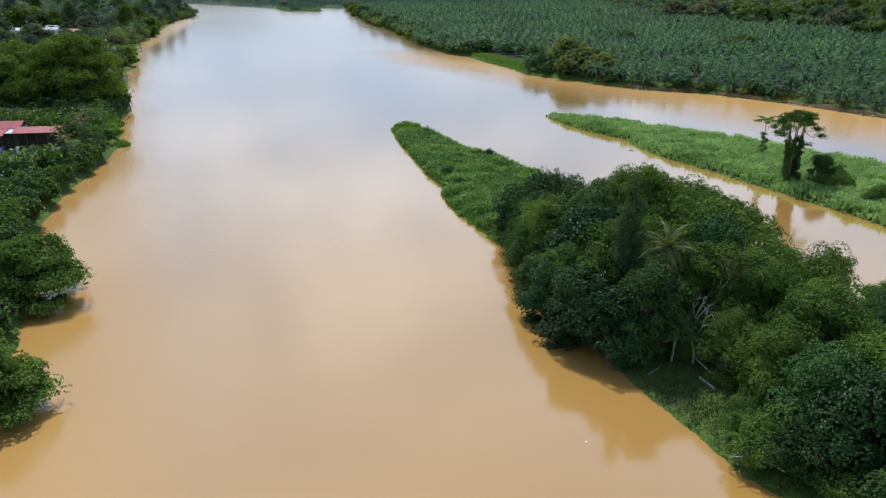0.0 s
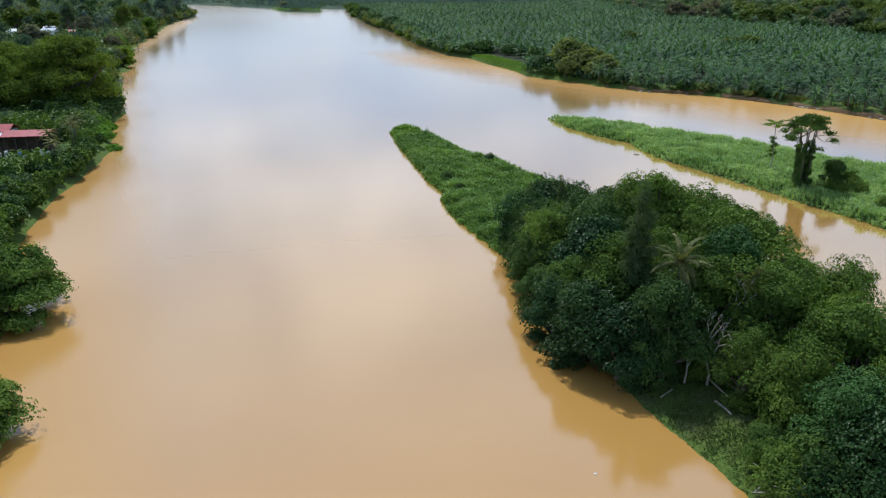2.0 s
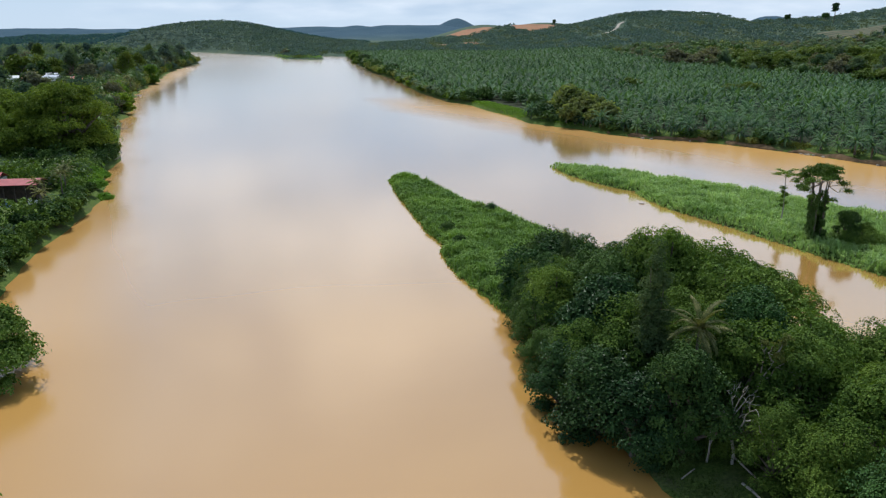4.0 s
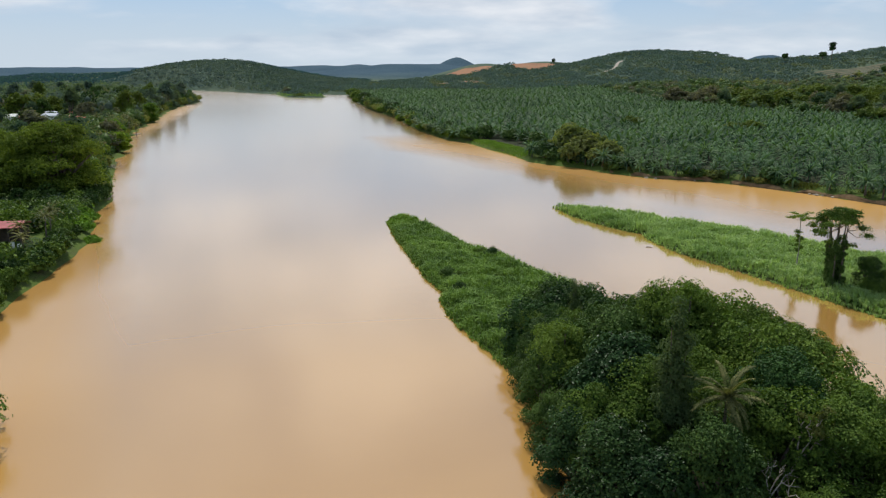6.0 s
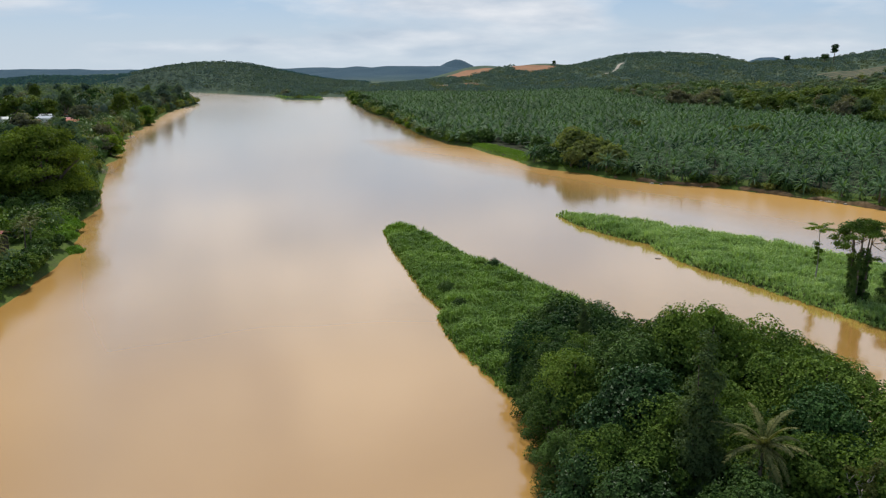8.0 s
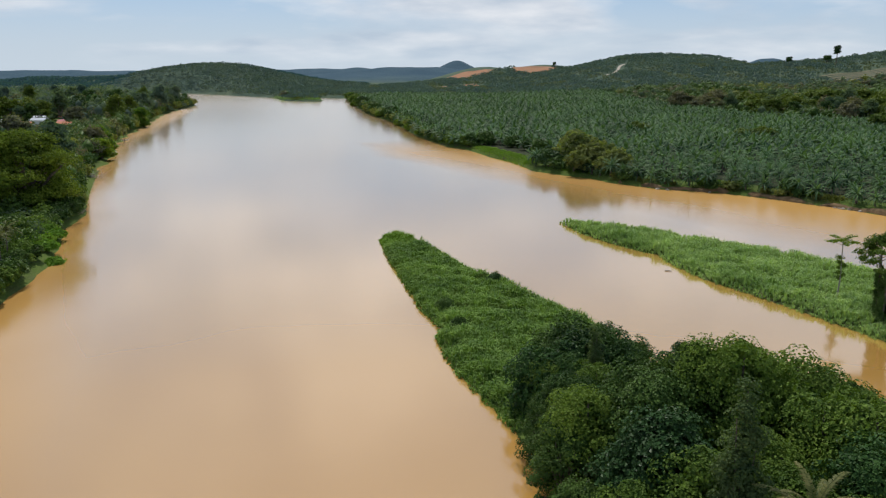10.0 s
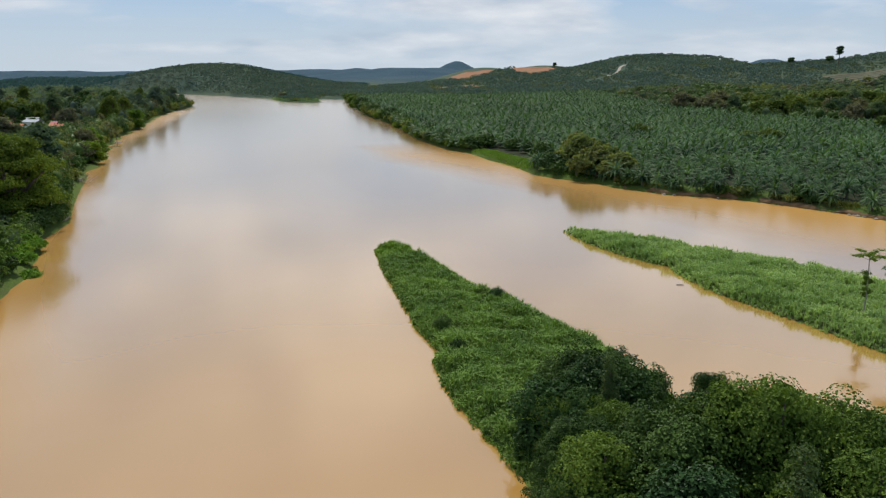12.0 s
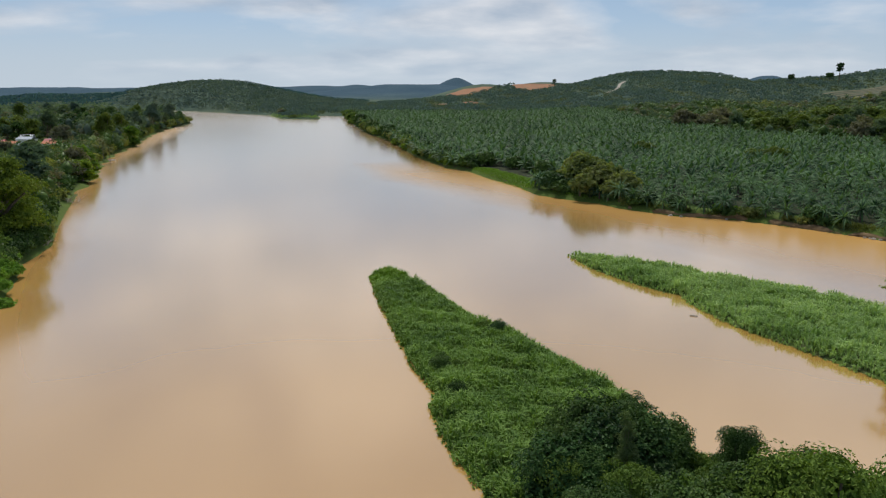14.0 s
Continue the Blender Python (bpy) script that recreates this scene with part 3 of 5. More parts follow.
def palm(name, label, group, mat, seed, height, fronds, length, stations, wide, feather, girth, lean=0.0, category="palm tree", low=-0.35, high=1.35, bend=1.05):
    rng = np.random.RandomState(seed)
    ob = thing(name, label, category, group)
    t = np.linspace(0, 1, 7)
    s = Soup().tube(np.stack([lean * (t * t - 1), 0 * t, -0.4 + (height + 0.4) * t], -1), girth * (1.25 - 0.45 * t), 7)
    part("trunk", s.mesh("trunk", BARK, True), ob)
    if feather > 0.7:
        part("fronds", leaflet_crown("fronds", mat, rng, fronds, length, stations, wide, height), ob)
    else:
        part("fronds", palm_crown("fronds", mat, rng, fronds, length, stations, wide, height, feather, low, high, bend), ob)
    return Stand(ob)


def scattered(poly, spacing, seed, inset=0.0, keep=None):
    """Uneven places inside an outline, about a spacing apart."""
    rng = np.random.RandomState(seed)
    lo, hi = poly.min(0), poly.max(0)
    gx, gy = np.meshgrid(np.arange(lo[0], hi[0], spacing), np.arange(lo[1], hi[1], spacing * 0.87))
    gx[1::2] += spacing / 2
    P = np.stack([gx.ravel(), gy.ravel()], -1)
    P += rng.uniform(-0.42, 0.42, P.shape) * spacing
    ok = inside_by(P, poly) > inset
    if keep is not None:
        ok &= keep(P)
    return P[ok]


# ================= islands: trees, reeds, small things =================
def build_island_trees():
    deep = broadleaf("broadleaf_tree", "dark green broadleaf tree with a dense rounded crown on the island", LEAF_DARK, 11, 5.4, 11, 0.28, 100, 18, 1.5, 0.2, spacing=0.55)
    deep2 = broadleaf("broadleaf_tree", "tall dark green tree with an uneven dense crown", LEAF_DARK, 11, 5.0, 12, 0.27, 98, 18, 1.35, 0.2, spacing=0.55)
    mid = broadleaf("broadleaf_tree", "mid-green spreading tree with feathery leaves", LEAF_MID, 11, 5.8, 13, 0.27, 104, 19, 1.5, 0.2, flat=0.6, spacing=0.52)
    mid2 = broadleaf("broadleaf_tree", "mid-green tree with a broken, airy crown", LEAF_MID, 11, 5.2, 14, 0.265, 100, 17, 1.45, 0.2, flat=0.55, spacing=0.52)
    glossy = broadleaf("broadleaf_tree", "dark tree with large glossy leaves in heavy clumps", LEAF_GLOSSY, 11, 5.0, 16, 0.35, 62, 19, 1.3, 0.15, flat=0.85, spacing=0.6)
    grove = np.array([(13, 113), (10.5, 104), (11.5, 92), (12.5, 80), (15, 69), (19.5, 60), (24, 58), (28.5, 58), (33, 51.5), (34.5, 45), (37, 36), (40, 23), (47, 6), (52, -12),
                      (84, -12), (80, 24), (70, 46), (58, 71), (50, 86), (42, 101), (35, 110), (26, 114), (18, 114)], float)
    rng = np.random.RandomState(3)
    kinds, kinds_r = [glossy, deep2, mid, deep, mid2, deep2, deep, mid], [mid, mid2, mid, mid2, mid2, deep2, mid, deep]
    P = scattered(grove, 7.0, 77, 1.0)
    edge = inside_by(P, grove)
    for n, (x, y) in enumerate(P):
        if math.hypot(x - 27.2, y - 61.5) < 5.2 or y < 24:
            continue
        tall = min(16.6, 11.3 + 0.7 * edge[n]) * rng.uniform(0.80, 1.08)
        if y > 95 and x > 23:
            tall = 8.2 - 0.1 * (y - 95)
        elif y > 101:
            tall *= 0.62
        elif x < 14:
            tall *= 0.8
        elif x > 44:
            tall *= 0.78
        st = (kinds_r if x > 30 and y > 47 else kinds)[rng.randint(8)]
        st.at(placed(x, y, ground_z(x, y) - 0.1, rng.uniform(0, 360), tall / 12.6, 1.0))
    for st, x, y, size, tall in [(deep2, 32.8, 107.6, 0.56, 1.6), (mid, 35.6, 101.2, 1.05, 1.0), (mid2, 40, 96.5, 0.95, 1.0), (mid, 27, 91, 1.36, 1.2), (mid2, 31.5, 88, 1.36, 1.22), (mid, 33, 92, 1.2, 1.28), (deep2, 35, 113.5, 0.68, 1.1), (deep2, 39, 107, 0.82, 0.95), (deep2, 25.2, 59.7, 1.08, 1.1), (mid2, 31, 65.5, 0.9, 1.0), (deep, 23.6, 60.5, 0.85, 0.95), (deep2, 27, 65.5, 0.95, 0.95), (glossy, 14.5, 72.5, 0.85, 1.0), (glossy, 17.5, 65, 0.98, 1.0), (glossy, 20.5, 60.5, 0.95, 0.9), (deep, 13.6, 80, 0.8, 0.95), (deep2, 13.4, 87, 0.85, 1.0), (deep, 13.0, 95, 0.8, 1.0), (deep, 14.6, 101, 0.7, 1.0), (deep2, 16.5, 92, 0.95, 1.0), (mid, 35.8, 48, 0.8, 1.0), (deep2, 38, 39, 0.8, 0.95), (deep, 41, 29, 0.85, 0.9)]:
        st.at(placed(x, y, ground_z(x, y) - 0.1, rng.uniform(0, 360), size, tall))
    feather = thing("casuarina_tree", "tall feathery grey-green tree with drooping twigs", "tree", "broadleaf trees")
    fb = [((0.5 * math.sin(2.1 * k), 0.5 * math.cos(2.1 * k), 4.0 + 1.3 * k), (3.0 - 0.21 * k, 3.0 - 0.21 * k, 1.5)) for k in range(13)]
    part("trunk", trunk_mesh("trunk", fb, rng, 0.3), feather)
    part("crown", crown_mesh("crown", LEAF_FEATHER, fb, rng, 0.26, 46, 0.9, 0.7), feather)
    feather.matrix_basis = placed(23.9, 68.6, ground_z(23.9, 68.6), 0)
    copy_thing(feather, placed(20.3, 106.9, ground_z(20.3, 106.9), 80, 0.55, 1.05))
    dead = bush("dead_shrub", "brown dead shrub in the shade of the clearing", LEAF_DRY, 5.5, 2.6, 24, 0.20, 26, 4, "island shrubs", 0.9)
    dead.at(placed(31.2, 60.2, ground_z(31.2, 60.2) - 0.1, 20))
    dead.at(placed(30.0, 63.0, ground_z(30, 63) - 0.1, 140, 0.8))
    coco = palm("coconut_palm", "tall coconut palm with olive drooping fronds among dark trees", "palms of the island", LEAF_COCO, 5, 12.6, 21, 4.6, 56, 0.62, 0.88, 0.2, 0.6)
    coco.at(placed(27.8, 64.5, ground_z(27.8, 64.5), 40))
    shrub = bush("shrub", "low dark green shrub at the edge of the island trees", LEAF_DARK, 4.2, 3.4, 21, 0.22, 60, group="island shrubs")
    shrub2 = bush("shrub", "low mid-green shrub among the reeds", LEAF_MID, 3.6, 3.0, 22, 0.21, 60, group="island shrubs")
    for st, x, y, size in [(shrub, 15.5, 115, 1.35), (shrub, 19.5, 118, 1.5), (shrub2, 24, 120.5, 1.2), (shrub, 28, 117.5, 1.05), (shrub, 25.5, 127.5, 0.9), (shrub2, 21.5, 124.5, 1.2),
                           (shrub, 29.5, 122.5, 0.8), (shrub, 17.5, 121.5, 1.0), (shrub2, 32, 115, 0.8), (shrub2, 25.5, 132.5, 0.8), (shrub, 11.4, 167.5, 0.5), (shrub2, 9.2, 170, 0.45), (shrub, 0.6, 150, 0.5), (shrub2, 5.5, 160, 0.4), (shrub2, 14, 159, 0.4), (shrub, 3.5, 139, 0.45), (shrub2, 12, 148, 0.4), (shrub2, -3, 178, 0.35), (shrub2, 12.5, 173, 0.4), (shrub2, 30.4, 38.2, 0.95), (shrub2, 30.3, 42.0, 0.7), (shrub2, 4, 150, 0.4),
                           (shrub2, 32.5, 39.5, 0.8), (shrub, 34.2, 35.5, 1.0), (shrub2, 36.2, 32.0, 1.0), (shrub, 38.5, 28.5, 1.1), (shrub, 34.8, 41.5, 0.9), (shrub, 31.5, 45.5, 0.5), (shrub, 37, 56, 0.7), (shrub, 33, 68, 0.8), (shrub, 21.5, 111.5, 1.6), (shrub, 15, 108, 1.5), (shrub2, 29, 60, 0.7), (shrub, 24.5, 66, 1.1)]:
        st.at(placed(x, y, ground_z(x, y) - 0.1, rng.uniform(0, 360), size))
    # tall pair and bush on the farther island
    ivy = thing("ivy_clad_tree", "creeper-clad tree with several dark stems and a flat leafy top", "tree", "trees of the reed island")
    r2 = np.random.RandomState(31)
    cling, heads = [], []
    for k in range(6):
        r0, a, r1, top = r2.uniform(0.8, 1.6), 6.283 * k / 6 + r2.uniform(-0.4, 0.4), r2.uniform(1.5, 2.4), r2.uniform(12.2, 14.2)
        t = np.linspace(0, 1, 8)
        r = r0 + (r1 - r0) * t ** 2
        part("stem", Soup().tube(np.stack([r * np.cos(a), r * np.sin(a), -0.4 + (top + 0.4) * t], -1), 0.26 - 0.16 * t, 6).mesh("stem", BARK, True), ivy)
        for f in np.linspace(0.04, 0.74, 12):
            q = r0 + (r1 - r0) * f * f
            w = 0.46 * (1 - 0.55 * f) * r2.uniform(0.6, 1.4) + 0.10
            cling.append(((q * math.cos(a) + r2.uniform(-0.4, 0.4), q * math.sin(a) + r2.uniform(-0.4, 0.4), top * f), (w, w, r2.uniform(0.4, 1.0))))
        for n in range(4):                           # sprays that make the umbrella, and a few lower tiers
            b, q = a + r2.uniform(-0.6, 0.6), r1 + (0.2, 1.3, 2.4, 3.3)[n] * r2.uniform(0.8, 1.15)
            z = top + (1.3, 0.8, -0.1, -1.5)[n] + r2.uniform(-0.4, 0.4)
            heads.append(((q * math.cos(b), q * math.sin(b), z), (1.3 - 0.1 * n, 1.3 - 0.1 * n, 0.55)))
            s = Soup().tube([(r1 * math.cos(a), r1 * math.sin(a), top - 1.0), (0.5 * (r1 + q) * math.cos(b), 0.5 * (r1 + q) * math.sin(b), z - 0.5), (q * math.cos(b), q * math.sin(b), z - 0.05)], (0.09, 0.06, 0.02), 4)
            part("bough", s.mesh("bough", BARK, True), ivy)
    heads.append(((0, 0, 16.0), (1.6, 1.6, 0.5)))
    for k in range(3):
        b = 2.3 + 1.5 * k
        heads.append(((2.9 * math.cos(b), 2.9 * math.sin(b), 10.6 - 0.6 * k), (0.9, 0.9, 0.2)))
        part("bough", Soup().tube([(1.0 * math.cos(b), 1.0 * math.sin(b), 9.6 - 0.6 * k), (2.9 * math.cos(b), 2.9 * math.sin(b), 10.5 - 0.6 * k)], (0.07, 0.02), 4).mesh("bough", BARK, True), ivy)
    part("creeper", crown_mesh("creeper", LEAF_DARK, cling, r2, 0.26, 14, 0.36, 0.7, -0.9), ivy)
    part("crown", crown_mesh("crown", LEAF_MID, heads, r2, 0.30, 22, 0.75, 0.6), ivy)
    ivy.matrix_basis = placed(79.3, 142.2, ground_z(79.3, 142.2))
    thin = thing("slender_tree", "slender pale tree with a thin flat tier of leaves", "tree", "trees of the reed island")
    s = Soup()
    t = np.linspace(0, 1, 7)
    s.tube(np.stack([0.2 * np.sin(4 * t), 0 * t, -0.4 + 10.4 * t], -1), 0.16 - 0.1 * t, 6)
    tiers = [(2.4 * k + r2.uniform(-0.4, 0.4), 8.7 + 0.14 * k + r2.uniform(-0.3, 0.3), r2.uniform(1.2, 3.6)) for k in range(9)]
    for a, z, reach in tiers:
        s.tube([(0, 0, z), (0.5 * reach * math.cos(a), 0.5 * reach * math.sin(a), z + 0.35), (reach * math.cos(a), reach * math.sin(a), z + 0.45)], (0.05, 0.035, 0.015), 4)
    part("trunk", s.mesh("trunk", PALE_BARK, True), thin)
    part("crown", crown_mesh("crown", LEAF_LIME, [((f * reach * math.cos(a), f * reach * math.sin(a), z + 0.45), (0.7, 0.7, 0.12)) for a, z, reach in tiers for f in (0.55, 1.0)], r2, 0.17, 6, 0.42, 0.45), thin)
    part("creeper", crown_mesh("creeper", LEAF_MID, [((0.5 * math.sin(2.1 * k), 0.5 * math.cos(2.1 * k), 3.6 + 0.55 * k), (0.5, 0.5, 0.4)) for k in range(7)], r2, 0.24, 8, 0.45, 0.6), thin)
    thin.matrix_basis = placed(78.2, 155.6, ground_z(78.2, 155.6), 0, 1.1, 1.12)
    for st, x, y, size in [(deep2, 85.6, 140.5, 0.66), (mid2, 89, 139.5, 0.45), (shrub2, 84.5, 137, 0.8), (shrub2, 88.5, 136, 0.9), (shrub2, 91, 126, 0.9), (shrub2, 96, 118, 0.9)]:
        st.at(placed(x, y, ground_z(x, y) - 0.1, rng.uniform(0, 360), size))


build_island_trees()


def reeds(name, label, poly, spacing, seed, mat, tall, keep=None, blades=14, inset=-0.4):
    """A bed of tall bent grass: tufts of arching blades of uneven height."""
    P = scattered(poly, spacing, seed, inset, keep)
    rng = np.random.RandomState(seed)
    n = len(P)
    z = np.maximum(land_height(P[:, 0], P[:, 1]), -0.1)
    edge = np.clip(inside_by(P, poly) / 3.0 + 0.45, 0.35, 1)
    h = tall * edge * (1 + 0.40 * soft_noise(P[:, 0], P[:, 1], 11, seed) + 0.34 * soft_noise(P[:, 0], P[:, 1], 3.2, seed + 1))
    h = np.maximum(h, 0.25 * tall)
    idx = np.repeat(np.arange(n), blades)
    m = len(idx)
    a = rng.uniform(0, 6.283, m)
    out = np.stack([np.cos(a), np.sin(a), 0 * a], -1)
    side = np.stack([-np.sin(a), np.cos(a), 0 * a], -1)
    H = (h[idx] * rng.uniform(0.65, 1.12, m))[:, None]
    lean = rng.uniform(0.12, 0.75, m)[:, None]
    base = np.stack([P[idx, 0], P[idx, 1], z[idx] - 0.1], -1) + out * 0.12
    w = rng.uniform(0.032, 0.062, m)[:, None] * (max(tall, 1.3) / 2 + 0.1)
    up = np.array([0, 0, 1.0])
    mid = base + up * H * 0.68 + out * H * lean * 0.35
    tip = base + up * H * (0.98 - 0.5 * lean) + out * H * lean * 1.05
    V = np.stack([base - side * w, base + side * w, mid + side * w * 1.5, mid - side * w * 1.5, tip], 1)
    i = 5 * np.arange(m)[:, None]
    me = mesh_np(name, V.reshape(-1, 3), i + [0, 1, 2, 3], i + [3, 2, 4], (mat,))
    return tagged(new(name, me), label, "reeds", kind="stuff")


reeds("reed_bed", "dense green reeds and elephant grass covering the island point", ISLE_A, 0.74, 41, REED, 2.1, lambda P: (P[:, 1] > 103) & (P[:, 1] < 206))
reeds("reed_bed", "dense pale-green reeds covering the long low island", ISLE_B, 0.98, 42, REED_PALE, 2.1, lambda P: P[:, 1] > 92)
reeds("creeper_mat", "bright lime-green creeper at the island's tip", np.array([(-17, 214), (-15, 205), (-9, 203), (-6, 207), (-10, 216), (-14, 218)], float), 0.5, 47, REED_LIME, 1.9, None, 10)
reeds("short_grass", "short green grass on the open island bank under trees", ISLE_A, 0.38, 43, SHORT_GRASS, 0.30, lambda P: (P[:, 1] > 24) & (P[:, 1] < 64) & (P[:, 0] < 46), 6, 0.2)


# ================= right bank: plantation and its edge =================
LAND_R = np.array([(-150, 1235), (-112, 1000), (-72, 796), (-41, 683), (-13, 538), (8, 463), (20, 448), (30, 412), (40, 390), (46, 357), (56, 344), (68, 332),
                   (74, 319), (88, 303), (106, 295), (120, 281), (136, 262), (155, 232), (189, 184), (234, 114), (420, 100), (700, 420), (700, 490),
                   (420, 545), (310, 585), (255, 680), (245, 900), (225, 1120), (60, 1195), (-60, 1235)], float)


def build_plantation():
    rng = np.random.RandomState(7)
    kinds = [palm("oil_palm", "oil palm with a full crown of arching grey-green fronds", "plantation palms", LEAF_OIL, 50 + k, 3.4 + 0.7 * k, 32, 6.2, 15, 0.55, 0.62, 0.36, low=-0.5, high=1.42, bend=1.0) for k in range(3)]
    P = []
    u, v = Vector((0.92, 0.39, 0)), Vector((-0.39, 0.92, 0))
    for i in range(-60, 140):
        for j in range(-20, 190):
            q = u * (i * 8.4 + (j % 2) * 4.2) + v * j * 7.3
            P.append((q.x, q.y))
    P = np.array(P) + rng.uniform(-2.5, 2.5, (len(P), 2))
    d = inside_by(P, LAND_R)
    ok = (d > -3.5) & (inside_by(P, RIVER) < -2.4)
    P, d = P[ok], d[ok]
    rim = []
    for p, q in zip(RIVER[42:57], RIVER[43:58]):
        long = np.hypot(*(q - p))
        out = np.array([(q - p)[1], -(q - p)[0]]) / long
        out = out if inside_by([(p + q) / 2 + out * 2], RIVER)[0] < 0 else -out
        rim += [p + (q - p) * f / long + out * rng.uniform(2.2, 4.5) for f in np.arange(2.5, long, 6.5)]
    rim = np.array(rim)
    rim = rim[(rim[:, 1] < 335) | (rim[:, 1] > 455)]
    open_flat = np.array([(15, 450), (24, 408), (36, 380), (50, 380), (44, 412), (32, 446)], float)
    away = inside_by(P, open_flat) < -1.0
    P, d = P[away], d[away]
    lone = np.min(np.hypot(P[:, None, 0] - rim[None, :, 0], P[:, None, 1] - rim[None, :, 1]), 1) > 4.5
    P, d = np.concatenate([P[lone], rim]), np.concatenate([d[lone], np.zeros(len(rim))])
    seen = (P[:, 0] < 0.66 * P[:, 1] + 40)
    P, d = P[seen], d[seen]
    gaps = rng.uniform(size=len(P)) > 0.03
    P, d = P[gaps], d[gaps]
    order = np.argsort(np.hypot(P[:, 0] - 20, P[:, 1] - 20))
    P = P[order]
    for n, (x, y) in enumerate(P[:290]):
        kinds[n % 3].at(placed(x, y, ground_z(x, y), rng.uniform(0, 360), rng.uniform(0.75, 1.15)))
    rest = P[290:]
    z = land_height(rest[:, 0], rest[:, 1])
    s = Soup()
    # simpler crowns farther off: folded fronds of three lengths of blade
    K = 14
    spin = rng.uniform(0, 6.283, len(rest))
    base = z + 3.9 + 1.2 * rng.uniform(-1, 1, len(rest))
    for k in range(K):
        u = (k / (K - 1)) ** 0.8
        a = 2.39996 * k + spin + rng.uniform(-0.3, 0.3, len(rest))
        size = (rng.uniform(0.8, 1.12, len(rest)) * 5.9)[:, None]
        out, up = frond_arc(1.4 - 1.7 * u, 0.85, 9)
        out, up = out[[0, 4, 8]], up[[0, 4, 8]]
        ca, sa = np.cos(a)[:, None], np.sin(a)[:, None]
        spine = np.stack([rest[:, :1] + out * size * ca, rest[:, 1:] + out * size * sa, base[:, None] + up * size], -1)
        wide = np.array([0.25, 0.72, 0.1])[None, :]
        for sg in (1, -1):
            rim = spine + np.stack([-sa * wide * sg, ca * wide * sg, -0.45 * wide + 0 * sa], -1)
            V = np.concatenate([spine, rim], 1)
            i = 6 * np.arange(len(rest))[:, None, None] + np.arange(2)[None, :, None]
            s.put(V, (i + np.array([0, 1, 4, 3])).reshape(-1, 4))
    ob = tagged(new("palm_plantation", s.mesh("palm_plantation", LEAF_OIL)), "rows of grey-green oil palms reaching to the hills", "palms", kind="stuff")
    return ob


build_plantation()


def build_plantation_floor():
    """Dark sheet under the closed palms: their shade put into a floor colour."""
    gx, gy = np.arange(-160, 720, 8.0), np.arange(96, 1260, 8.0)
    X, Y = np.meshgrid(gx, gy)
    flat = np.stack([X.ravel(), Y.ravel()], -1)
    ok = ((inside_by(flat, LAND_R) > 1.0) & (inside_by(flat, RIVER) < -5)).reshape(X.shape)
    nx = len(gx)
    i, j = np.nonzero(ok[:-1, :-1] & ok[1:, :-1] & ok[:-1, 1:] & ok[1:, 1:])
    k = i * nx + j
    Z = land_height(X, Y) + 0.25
    me = mesh_np("plantation_floor", np.stack([X, Y, Z], -1).reshape(-1, 3), np.stack([k, k + 1, k + nx + 1, k + nx], -1), None, (PALM_SHADE,), True)
    tagged(new("plantation_floor", me), "dark sheet under the oil palms, their shade put into its colour", "ground", kind="structure")


build_plantation_floor()


